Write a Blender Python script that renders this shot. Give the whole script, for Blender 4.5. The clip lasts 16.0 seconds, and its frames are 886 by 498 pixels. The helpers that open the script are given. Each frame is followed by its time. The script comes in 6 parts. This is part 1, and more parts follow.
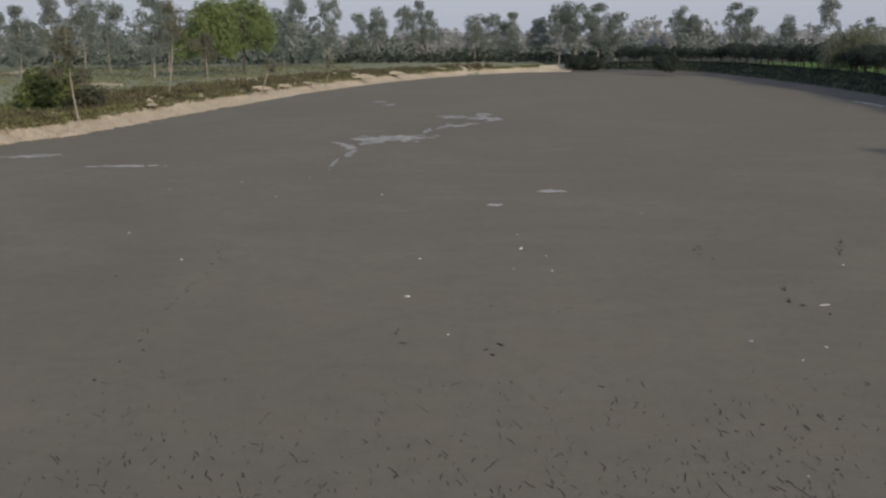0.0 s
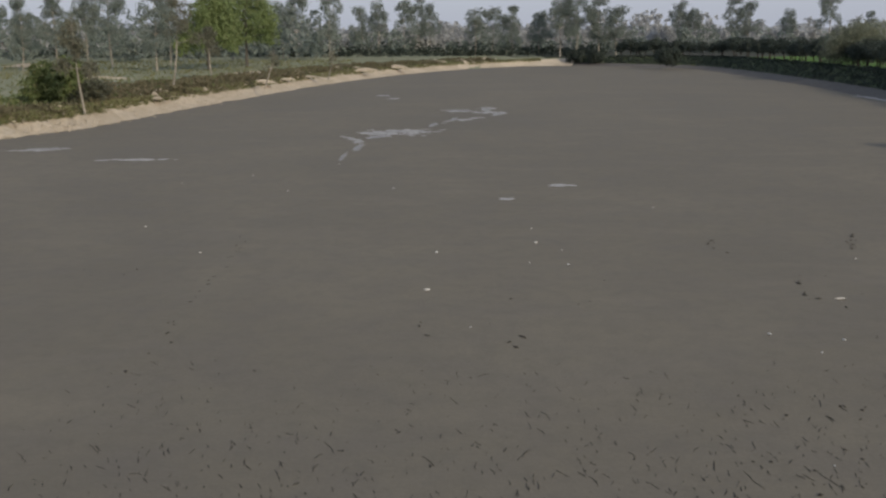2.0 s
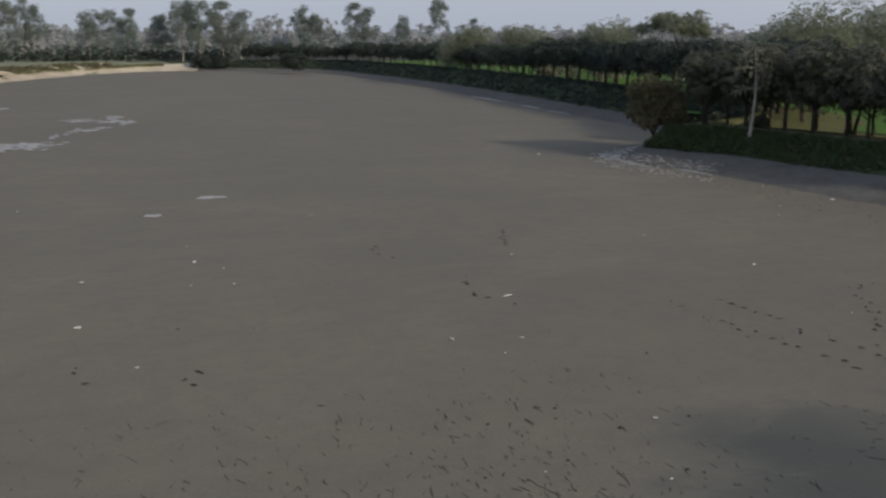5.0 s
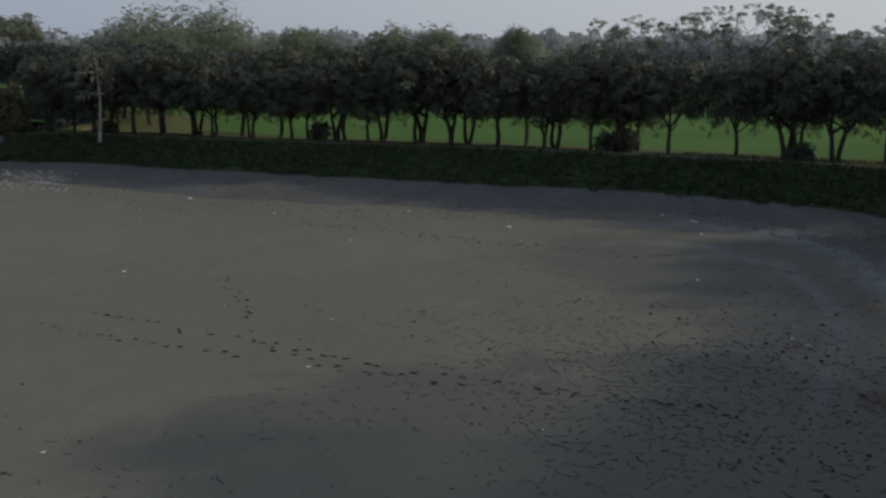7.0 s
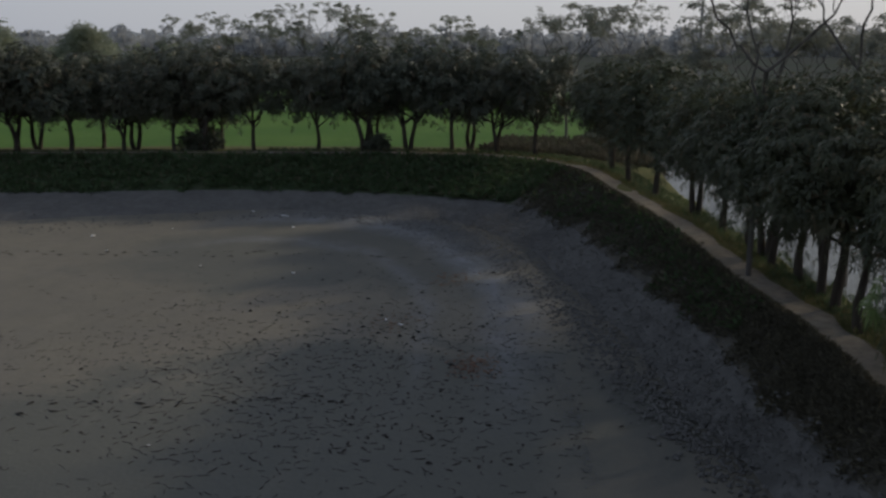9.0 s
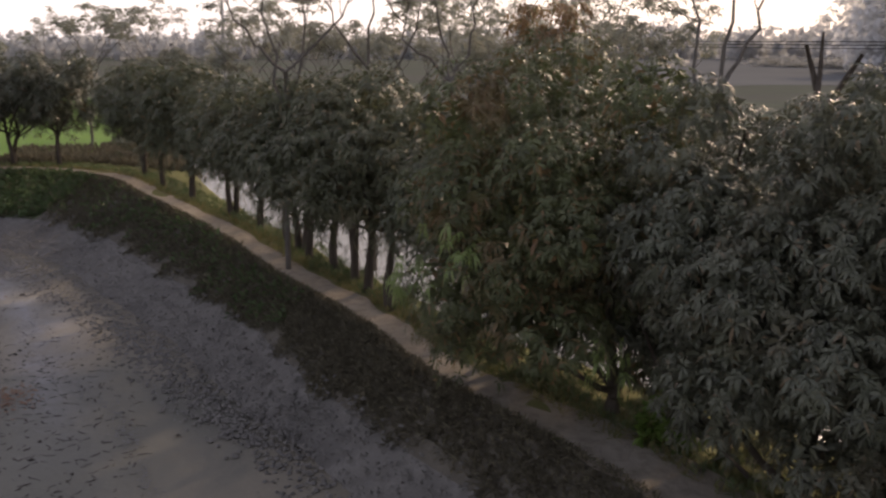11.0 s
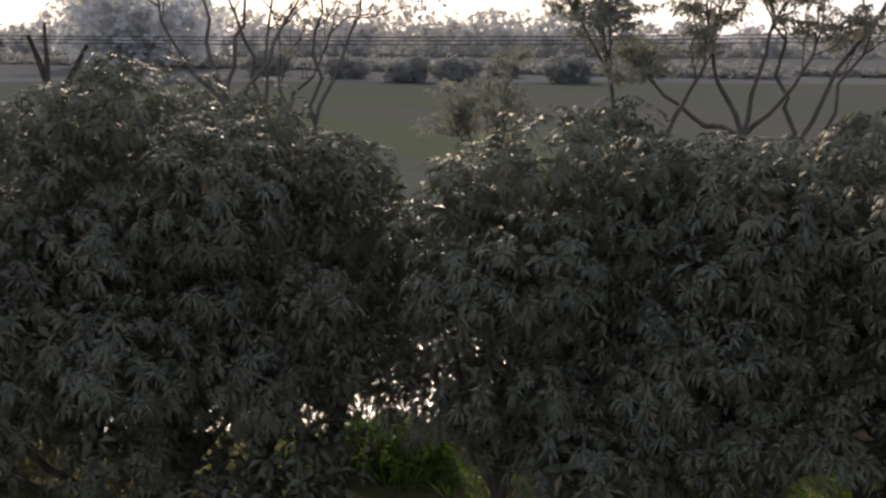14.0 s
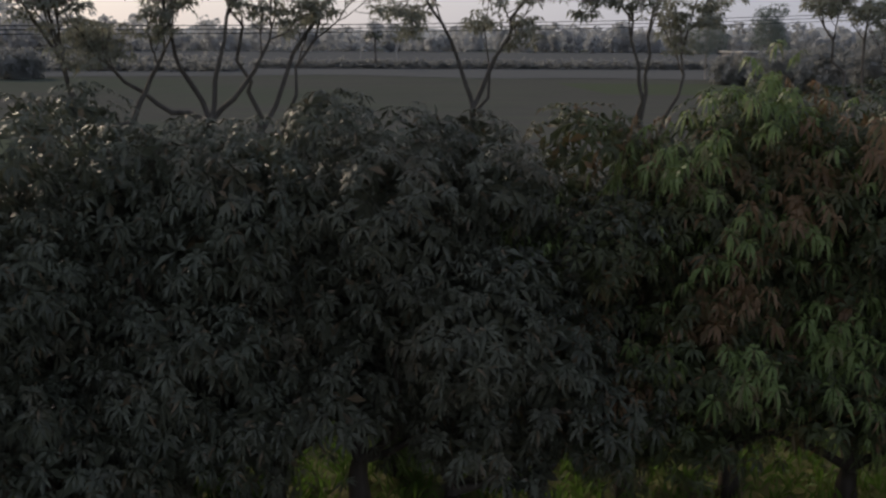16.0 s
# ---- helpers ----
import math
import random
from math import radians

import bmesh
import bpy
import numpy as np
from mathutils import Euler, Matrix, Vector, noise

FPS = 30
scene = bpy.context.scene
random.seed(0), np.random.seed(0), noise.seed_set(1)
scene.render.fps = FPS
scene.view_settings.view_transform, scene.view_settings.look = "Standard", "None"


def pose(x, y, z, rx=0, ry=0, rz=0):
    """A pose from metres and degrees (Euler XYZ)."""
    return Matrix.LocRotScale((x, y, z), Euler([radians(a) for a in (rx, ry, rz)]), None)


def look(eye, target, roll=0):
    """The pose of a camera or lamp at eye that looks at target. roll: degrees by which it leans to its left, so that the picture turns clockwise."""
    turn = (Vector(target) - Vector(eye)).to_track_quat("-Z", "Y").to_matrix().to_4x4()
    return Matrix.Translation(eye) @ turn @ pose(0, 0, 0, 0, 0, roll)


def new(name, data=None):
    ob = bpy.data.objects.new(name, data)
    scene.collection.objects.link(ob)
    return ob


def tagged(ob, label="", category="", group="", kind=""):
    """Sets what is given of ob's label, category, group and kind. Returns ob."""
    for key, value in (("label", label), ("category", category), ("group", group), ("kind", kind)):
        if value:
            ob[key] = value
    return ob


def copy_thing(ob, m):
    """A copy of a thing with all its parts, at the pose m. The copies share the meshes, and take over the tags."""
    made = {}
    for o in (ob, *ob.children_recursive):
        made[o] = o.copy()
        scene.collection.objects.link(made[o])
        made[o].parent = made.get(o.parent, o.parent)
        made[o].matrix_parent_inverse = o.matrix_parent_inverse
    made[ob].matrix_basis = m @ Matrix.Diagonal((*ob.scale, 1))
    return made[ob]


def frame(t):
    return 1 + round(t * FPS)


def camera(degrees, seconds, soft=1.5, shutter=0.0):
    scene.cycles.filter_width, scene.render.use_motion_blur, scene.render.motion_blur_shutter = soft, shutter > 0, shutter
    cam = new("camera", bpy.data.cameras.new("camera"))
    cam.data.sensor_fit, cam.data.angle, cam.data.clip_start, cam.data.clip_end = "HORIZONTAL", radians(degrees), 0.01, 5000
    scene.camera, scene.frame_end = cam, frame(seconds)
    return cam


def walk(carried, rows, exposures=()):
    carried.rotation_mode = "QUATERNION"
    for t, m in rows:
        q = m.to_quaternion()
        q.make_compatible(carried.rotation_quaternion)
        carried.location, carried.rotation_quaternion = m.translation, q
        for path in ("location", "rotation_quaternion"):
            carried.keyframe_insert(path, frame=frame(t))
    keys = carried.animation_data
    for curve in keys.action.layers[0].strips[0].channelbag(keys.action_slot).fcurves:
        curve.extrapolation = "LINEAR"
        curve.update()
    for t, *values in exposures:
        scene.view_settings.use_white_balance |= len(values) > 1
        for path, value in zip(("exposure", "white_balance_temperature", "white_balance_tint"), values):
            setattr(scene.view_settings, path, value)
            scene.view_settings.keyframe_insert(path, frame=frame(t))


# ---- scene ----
# ------------------------------------------------------------ camera
cam = camera(49.25, 16.0, soft=2.4, shutter=0.15)
PATH = [
    (0, 0.000, -0.000, 6.000, 77.92, 0.36, 1.82),
    (0.5, 0.056, -0.114, 6.026, 77.81, 0.34, 1.78),
    (1, 0.044, -0.222, 6.049, 77.87, 0.34, 1.65),
    (1.5, -0.188, -0.309, 6.070, 77.79, 0.39, 1.61),
    (2, -0.656, -0.361, 6.079, 77.54, 0.29, 1.74),
    (2.5, -1.125, -0.342, 6.096, 77.55, 0.21, 1.69),
    (3, -1.449, -0.208, 6.099, 77.45, 0.18, 1.71),
    (3.2, -1.495, -0.087, 6.097, 77.44, 0.16, 1.71),
    (5.3, -1.308, 1.837, 6.020, 77.86, -0.04, -24.70),
    (5.5, -1.283, 1.950, 6.011, 77.93, -0.09, -27.65),
    (6, -1.202, 2.039, 5.988, 77.90, -0.08, -36.45),
    (6.5, -1.129, 2.035, 6.007, 77.98, -0.03, -47.35),
    (7, -1.089, 2.060, 5.974, 78.03, 0.01, -57.11),
    (7.5, -1.054, 2.067, 5.947, 78.03, 0.02, -62.83),
    (8, -0.989, 2.074, 5.945, 77.98, 0.01, -68.73),
    (8.5, -0.913, 2.080, 5.951, 77.91, 0.09, -74.65),
    (9, -0.887, 2.106, 5.935, 77.87, 0.05, -81.30),
    (9.2, -0.887, 2.116, 5.940, 77.87, 0.02, -84.03),
    (11.3, -0.867, 1.961, 5.875, 77.98, 0.01, -112.41),
    (11.5, -0.864, 1.966, 5.880, 77.93, -0.03, -115.20),
    (12, -0.813, 1.946, 5.858, 77.92, -0.21, -122.89),
    (12.5, -0.759, 1.934, 5.842, 77.87, -0.26, -130.53),
    (13, -0.712, 1.914, 5.827, 77.84, -0.25, -137.50),
    (13.5, -0.687, 1.880, 5.817, 77.85, -0.18, -144.99),
    (14, -0.689, 1.807, 5.787, 77.90, -0.18, -151.19),
    (14.5, -0.704, 1.752, 5.731, 77.94, 0.03, -158.80),
    (15, -0.646, 1.632, 5.698, 77.75, 0.06, -169.19),
    (15.5, -0.611, 1.529, 5.673, 77.67, -0.12, -176.69),
    (16, -0.599, 1.445, 5.656, 77.65, -0.28, -181.85),
]
EXPOSURES = [(0.0, -0.1, 6650, 9), (0.6, -0.1, 6650, 9), (1.0, -0.02, 6650, 9), (1.6, 0.0, 6650, 9), (2.0, -0.06, 6650, 9), (2.5, -0.13, 6650, 9), (3.0, -0.05, 6650, 9), (5.5, -0.16, 6400, 7), (7.0, -0.46, 6250, 5), (9.0, -0.48, 6400, 8),
             (11.3, 0.85, 7800, 23), (12.0, 0.8, 7700, 23), (12.5, 0.68, 7600, 21), (13.5, 0.72, 7300, 18), (14.0, 0.65, 7200, 16), (14.5, 0.42, 7000, 14), (15.0, 0.2, 6950, 13), (16.0, -0.18, 6800, 13)]
walk(cam, [(t, pose(x, y, z, rx, ry, rz)) for t, x, y, z, rx, ry, rz in PATH], EXPOSURES)

# ------------------------------------------------------------ light
SUN_AZ, SUN_EL = 143.0, 24.0        # degrees clockwise from +Y, and above the horizon
world = bpy.data.worlds.new("hazy_sky")
scene.world = world
world.use_nodes = True
wn = world.node_tree
sky = wn.nodes.new("ShaderNodeTexSky")
sky.sky_type = "NISHITA"
sky.sun_disc = False
sky.sun_elevation = radians(SUN_EL)
sky.sun_rotation = radians(SUN_AZ)
sky.air_density, sky.dust_density, sky.ozone_density = 1.0, 2.0, 2.6
# dusty haze: bright towards the horizon, thinner overhead
haze = wn.nodes.new("ShaderNodeMix")
haze.data_type = "RGBA"
where = wn.nodes.new("ShaderNodeTexCoord")
split = wn.nodes.new("ShaderNodeSeparateXYZ")
wn.links.new(where.outputs["Generated"], split.inputs[0])
rise = wn.nodes.new("ShaderNodeMapRange")
rise.interpolation_type = "SMOOTHSTEP"
for key, v in ((1, 0.0), (2, 0.7), (3, 0.78), (4, 0.35)):
    rise.inputs[key].default_value = v
wn.links.new(split.outputs[2], rise.inputs[0])
wn.links.new(rise.outputs[0], haze.inputs[0])
wn.links.new(sky.outputs[0], haze.inputs[6])
# the haze scatters more light on the sun's side of the sky
aim = wn.nodes.new("ShaderNodeVectorMath")
aim.operation = "DOT_PRODUCT"
wn.links.new(where.outputs["Generated"], aim.inputs[0])
aim.inputs[1].default_value = (math.sin(radians(SUN_AZ - 25)), math.cos(radians(SUN_AZ - 25)), 0.0)
glare = wn.nodes.new("ShaderNodeMapRange")
glare.interpolation_type = "SMOOTHSTEP"
for key, v in ((1, 0.0), (2, 0.9)):
    glare.inputs[key].default_value = v
wn.links.new(aim.outputs["Value"], glare.inputs[0])
air = wn.nodes.new("ShaderNodeMix")
air.data_type = "RGBA"
wn.links.new(glare.outputs[0], air.inputs[0])
air.inputs[6].default_value = (4.5, 4.85, 5.95, 1.0)
air.inputs[7].default_value = (7.0, 7.0, 7.5, 1.0)
wn.links.new(air.outputs[2], haze.inputs[7])
wn.links.new(haze.outputs[2], wn.nodes["Background"].inputs[0])
wn.nodes["Background"].inputs[1].default_value = 0.115
sun_data = bpy.data.lights.new("sun", "SUN")
sun_data.energy, sun_data.angle, sun_data.color = 2.1, radians(3.0), (1.0, 0.87, 0.68)
sun = new("sun", sun_data)
a = radians(SUN_AZ)
to_sun = Vector((math.sin(a) * math.cos(radians(SUN_EL)), math.cos(a) * math.cos(radians(SUN_EL)), math.sin(radians(SUN_EL))))
sun.matrix_world = look(to_sun * 50, (0, 0, 0))


# ------------------------------------------------------------ materials
class Nodes:
    """A small wrapper to write node materials in few lines."""

    def __init__(self, name, roughness=0.9):
        self.mat = bpy.data.materials.new(name)
        self.mat.use_nodes = True
        self.tree = self.mat.node_tree
        self.bsdf = self.tree.nodes["Principled BSDF"]
        self.bsdf.inputs["Roughness"].default_value = roughness
        self.bsdf.inputs["Specular IOR Level"].default_value = 0.08
        self.co = self.tree.nodes.new("ShaderNodeTexCoord").outputs["Object"]

    def put(self, socket, value):
        if isinstance(value, bpy.types.NodeSocket):
            self.tree.links.new(value, socket)
        elif isinstance(value, tuple) and len(value) == 3 and socket.type == "RGBA":
            socket.default_value = (*value, 1.0)
        else:
            socket.default_value = value

    def noise(self, scale, detail=4.0, rough=0.55, co=None, distortion=0.0):
        n = self.tree.nodes.new("ShaderNodeTexNoise")
        self.put(n.inputs["Vector"], co or self.co)
        for key, v in (("Scale", scale), ("Detail", detail), ("Roughness", rough), ("Distortion", distortion)):
            n.inputs[key].default_value = v
        return n.outputs["Fac"]

    def stretch(self, x, y, z):
        n = self.tree.nodes.new("ShaderNodeMapping")
        self.put(n.inputs["Vector"], self.co)
        n.inputs["Scale"].default_value = (x, y, z)
        return n.outputs[0]

    def cells(self, scale, feature="DISTANCE_TO_EDGE", co=None):
        n = self.tree.nodes.new("ShaderNodeTexVoronoi")
        n.feature = feature
        self.put(n.inputs["Vector"], co or self.co)
        n.inputs["Scale"].default_value = scale
        return n.outputs["Distance"]

    def ramp(self, fac, lo, hi, a=0.0, b=1.0):
        n = self.tree.nodes.new("ShaderNodeMapRange")
        for key, v in ((0, fac), (1, lo), (2, hi), (3, a), (4, b)):
            self.put(n.inputs[key], v)
        return n.outputs[0]

    def maths(self, op, a, b):
        n = self.tree.nodes.new("ShaderNodeMath")
        n.operation = op
        self.put(n.inputs[0], a)
        self.put(n.inputs[1], b)
        return n.outputs[0]

    def mix(self, fac, a, b, blend="MIX"):
        n = self.tree.nodes.new("ShaderNodeMix")
        n.data_type, n.blend_type = "RGBA", blend
        for key, v in ((0, fac), (6, a), (7, b)):
            self.put(n.inputs[key], v)
        return n.outputs[2]

    def island(self):
        return self.tree.nodes.new("ShaderNodeNewGeometry").outputs["Random Per Island"]

    def each(self):
        return self.tree.nodes.new("ShaderNodeObjectInfo").outputs["Random"]

    def bump(self, height, strength, distance=0.05):
        n = self.tree.nodes.new("ShaderNodeBump")
        self.put(n.inputs["Height"], height)
        n.inputs["Strength"].default_value, n.inputs["Distance"].default_value = strength, distance
        self.tree.links.new(n.outputs[0], self.bsdf.inputs["Normal"])

    def done(self, colour, rough=None):
        self.put(self.bsdf.inputs["Base Color"], colour)
        if rough is not None:
            self.put(self.bsdf.inputs["Roughness"], rough)
        return self.mat

    def translucent(self, colour, share):
        t = self.tree.nodes.new("ShaderNodeBsdfTranslucent")
        self.put(t.inputs["Color"], colour)
        m = self.tree.nodes.new("ShaderNodeMixShader")
        m.inputs[0].default_value = share
        self.tree.links.new(self.bsdf.outputs[0], m.inputs[1])
        self.tree.links.new(t.outputs[0], m.inputs[2])
        self.tree.links.new(m.outputs[0], self.tree.nodes["Material Output"].inputs[0])


def mud_material():
    n = Nodes("drying_mud", 0.8)
    n.bsdf.inputs["Specular IOR Level"].default_value = 0.16
    big, mid, fine = n.noise(0.06, 6, 0.6, distortion=0.6), n.noise(0.5, 5, 0.6), n.noise(9.0, 4, 0.65)
    c = n.mix(n.ramp(big, 0.36, 0.64), (0.189, 0.171, 0.132), (0.233, 0.211, 0.163))
    c = n.mix(n.ramp(mid, 0.4, 0.75, 0.0, 0.5), c, (0.175, 0.16, 0.14))
    c = n.mix(n.ramp(n.noise(1.7, 4, 0.6), 0.45, 0.7, 0.0, 0.35), c, (0.15, 0.138, 0.112))
    c = n.mix(n.ramp(fine, 0.35, 0.75, 0.0, 0.35), c, (0.15, 0.135, 0.115))
    # darker ground in two uneven patches, the western one damp, a dry tongue between
    edge_noise = n.noise(0.25, 5, 0.6, co=n.stretch(1.0, 1.0, 0.0), distortion=0.9)
    for x, y, turn, long, short, depth in ((16.5, 8.0, 30.0, 5.6, 11.5, 0.72), (33.5, 11.0, 15.0, 6.2, 8.5, 0.6)):
        m = n.tree.nodes.new("ShaderNodeMapping")
        m.vector_type = "TEXTURE"
        n.put(m.inputs["Vector"], n.co)
        m.inputs["Location"].default_value = (x, y, BED)
        m.inputs["Rotation"].default_value = (0, 0, radians(turn))
        m.inputs["Scale"].default_value = (long, short, 50.0)
        size = n.tree.nodes.new("ShaderNodeVectorMath")
        size.operation = "LENGTH"
        n.put(size.inputs[0], m.outputs[0])
        wet = n.maths("ADD", size.outputs["Value"], n.maths("MULTIPLY", n.maths("SUBTRACT", edge_noise, 0.5), 1.3))
        c = n.mix(n.ramp(wet, 0.8, 1.1, depth, 0.0), c, (0.112, 0.116, 0.102))
    # bluish silt left in rings where the last water shrank, over the eastern end
    m = n.tree.nodes.new("ShaderNodeMapping")
    m.vector_type = "TEXTURE"
    n.put(m.inputs["Vector"], n.co)
    m.inputs["Location"].default_value = (18.5, 14.0, BED)
    m.inputs["Scale"].default_value = (22.0, 10.2, 50.0)
    size = n.tree.nodes.new("ShaderNodeVectorMath")
    size.operation = "LENGTH"
    n.put(size.inputs[0], m.outputs[0])
    ring = n.maths("ADD", size.outputs["Value"], n.maths("MULTIPLY", n.maths("SUBTRACT", edge_noise, 0.5), 0.12))
    east = n.tree.nodes.new("ShaderNodeSeparateXYZ")
    n.put(east.inputs[0], m.outputs[0])
    east = n.maths("MULTIPLY", n.ramp(east.outputs["X"], -0.1, 0.4), n.ramp(east.outputs["Y"], 0.1, 0.5, 1.0, 0.0))
    broken = n.ramp(n.noise(1.1, 5, 0.7, distortion=0.8), 0.38, 0.62, 0.35, 1.0)
    for a, b, d, share in ((0.9, 0.99, 1.14, 0.85), (0.74, 0.78, 0.83, 0.4)):
        band = n.maths("MULTIPLY", n.ramp(ring, a, b), n.ramp(ring, b, d, 1.0, 0.0))
        band = n.maths("MULTIPLY", n.maths("MULTIPLY", band, east), n.maths("MULTIPLY", broken, share))
        c = n.mix(band, c, (0.27, 0.275, 0.285))
    streak = n.noise(0.35, 4, 0.6, co=n.stretch(0.35, 1.0, 1.0), distortion=0.5)
    c = n.mix(n.ramp(streak, 0.56, 0.7, 0.0, 0.14), c, (0.31, 0.275, 0.215))
    edge = n.cells(1.7, co=n.stretch(1.0, 1.0, 0.2))
    gate = n.ramp(n.noise(0.9, 3), 0.5, 0.6)
    crack = n.maths("MULTIPLY", n.ramp(edge, 0.0, 0.035, 1.0, 0.0), gate)
    c = n.mix(n.maths("MULTIPLY", crack, 0.1), c, (0.07, 0.062, 0.055))
    n.bump(n.maths("ADD", n.maths("MULTIPLY", fine, 0.35), n.maths("MULTIPLY", mid, 0.5)), 0.55, 0.05)
    return n.done(c, n.ramp(big, 0.3, 0.7, 0.72, 0.9))


def earth_material(name, light, dark, stain, scale=1.0, bump=0.6):
    n = Nodes(name, 0.95)
    a, b, c3 = n.noise(0.35 * scale, 5), n.noise(2.6 * scale, 5, 0.65), n.noise(18.0 * scale, 3, 0.6)
    c = n.mix(n.ramp(a, 0.35, 0.68), light, dark)
    c = n.mix(n.ramp(b, 0.45, 0.75, 0.0, 0.7), c, stain)
    c = n.mix(n.ramp(c3, 0.4, 0.8, 0.0, 0.4), c, dark)
    n.bump(n.maths("ADD", b, n.maths("MULTIPLY", c3, 0.4)), bump, 0.08)
    return n.done(c)


def leaf_material(name, dark, light, odd, odd_share=0.06, share=0.3, rough=0.5, spec=0.4, patches=0.0):
    n = Nodes(name, rough)
    n.bsdf.inputs["Specular IOR Level"].default_value = spec
    r = n.island()
    c = n.mix(n.ramp(r, 0.0, 1.0), dark, light)
    c = n.mix(n.ramp(n.noise(2.2, 2), 0.42, 0.6, 0.0, 0.85), c, light)
    c = n.mix(n.ramp(r, 1.0 - odd_share, 1.0 - odd_share + 0.01), c, odd)
    c = n.mix(n.ramp(n.noise(0.75, 2), 0.58, 0.66, 0.0, patches), c, odd)
    c = n.mix(n.ramp(n.each(), 0.0, 1.0, 0.0, 0.12), c, odd)
    n.translucent(n.mix(0.5, c, light), share)
    return n.done(c)


def bark_material(name, a, b, scale=1.0):
    n = Nodes(name, 0.92)
    g = n.noise(5.0 * scale, 5, 0.65, co=n.stretch(1.0, 1.0, 0.18))
    s = n.noise(1.3 * scale, 3)
    c = n.mix(n.ramp(g, 0.35, 0.7), a, b)
    c = n.mix(n.ramp(s, 0.5, 0.7, 0.0, 0.6), c, tuple(0.6 * v for v in a))
    n.bump(g, 0.6, 0.03)
    return n.done(c)


def plain_material(name, colour, rough=0.7, wear=0.25, scale=6.0):
    n = Nodes(name, rough)
    f = n.noise(scale, 4)
    c = n.mix(n.ramp(f, 0.4, 0.75, 0.0, wear), colour, tuple(0.45 * v for v in colour))
    n.bump(f, 0.3, 0.01)
    return n.done(c)


def field_material():
    n = Nodes("field_soil_and_crop", 1.0)
    n.bsdf.inputs["Specular IOR Level"].default_value = 0.0
    a, b = n.noise(0.02, 4), n.noise(0.35, 5, 0.65)
    row = n.noise(0.9, 3, 0.6, co=n.stretch(0.06, 1.0, 1.0))
    c = n.mix(n.ramp(a, 0.42, 0.58), (0.088, 0.088, 0.083), (0.078, 0.09, 0.073))
    c = n.mix(n.ramp(b, 0.4, 0.75, 0.0, 0.6), c, (0.104, 0.104, 0.096))
    c = n.mix(n.ramp(row, 0.45, 0.7, 0.0, 0.6), c, (0.1, 0.116, 0.083))
    n.bump(n.maths("ADD", b, row), 0.6, 0.15)
    return n.done(c)


def crop_material():
    n = Nodes("young_green_crop", 0.8)
    a, b = n.noise(0.12, 4), n.noise(3.0, 4, 0.7)
    c = n.mix(n.ramp(a, 0.35, 0.7), (0.085, 0.165, 0.035), (0.12, 0.205, 0.045))
    c = n.mix(n.ramp(b, 0.4, 0.8, 0.0, 0.55), c, (0.05, 0.12, 0.02))
    n.bump(b, 0.7, 0.15)
    return n.done(c)


def water_material():
    n = Nodes("canal_water", 0.18)
    n.bsdf.inputs["Specular IOR Level"].default_value = 0.6
    n.bump(n.maths("ADD", n.maths("MULTIPLY", n.noise(2.2, 3), 0.6), n.maths("MULTIPLY", n.noise(16.0, 3), 0.5)), 0.5, 0.1)
    return n.done((0.05, 0.055, 0.045))


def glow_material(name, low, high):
    """Distance whose haze is put in as a glow, far behind everything else."""
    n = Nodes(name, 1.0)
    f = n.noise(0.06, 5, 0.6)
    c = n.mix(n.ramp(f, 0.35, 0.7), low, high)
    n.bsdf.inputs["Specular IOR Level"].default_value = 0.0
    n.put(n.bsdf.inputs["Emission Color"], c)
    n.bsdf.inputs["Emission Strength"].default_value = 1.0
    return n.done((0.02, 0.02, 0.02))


BED = -1.8
MUD = mud_material()
DAMP = earth_material("damp_bare_mud", (0.168, 0.16, 0.145), (0.128, 0.122, 0.112), (0.225, 0.214, 0.195), 1.0, 0.8)
SAND = earth_material("sandy_earth", (0.62, 0.54, 0.43), (0.48, 0.41, 0.31), (0.36, 0.3, 0.215), 0.7, 0.8)
DUST = earth_material("trodden_path_earth", (0.32, 0.285, 0.235), (0.24, 0.21, 0.17), (0.13, 0.11, 0.085), 1.6, 0.9)
SOD = earth_material("rough_green_bank", (0.055, 0.085, 0.04), (0.075, 0.09, 0.05), (0.11, 0.1, 0.065), 1.0, 0.9)
VERGE = earth_material("dry_grass_verge", (0.14, 0.14, 0.06), (0.1, 0.115, 0.045), (0.2, 0.165, 0.1), 1.0, 0.8)
MEADOW = earth_material("patchy_meadow", (0.27, 0.285, 0.19), (0.21, 0.235, 0.15), (0.44, 0.4, 0.31), 0.25, 0.8)
DULL_SOD = earth_material("dry_weedy_bank", (0.135, 0.122, 0.1), (0.1, 0.092, 0.075), (0.17, 0.152, 0.125), 1.0, 0.9)
# Pale for dry silt, and for sky reflected on wet film.
SILT = earth_material("pale_silt_crust", (0.56, 0.55, 0.54), (0.44, 0.43, 0.42), (0.33, 0.32, 0.3), 1.5, 0.3)
CRUST = Nodes("patchy_pale_crust", 0.6)
CRUST = CRUST.done(CRUST.mix(CRUST.ramp(CRUST.noise(1.6, 5, 0.7, co=CRUST.stretch(0.5, 1.0, 1.0), distortion=0.6), 0.42, 0.6), (0.43, 0.43, 0.43), (0.2, 0.187, 0.16)))
FIELD, CROP, WATER = field_material(), crop_material(), water_material()
MANGO = leaf_material("mango_leaves", (0.034, 0.039, 0.026), (0.122, 0.135, 0.093), (0.17, 0.125, 0.075), 0.05, 0.2, 0.48, 0.4, 0.25)
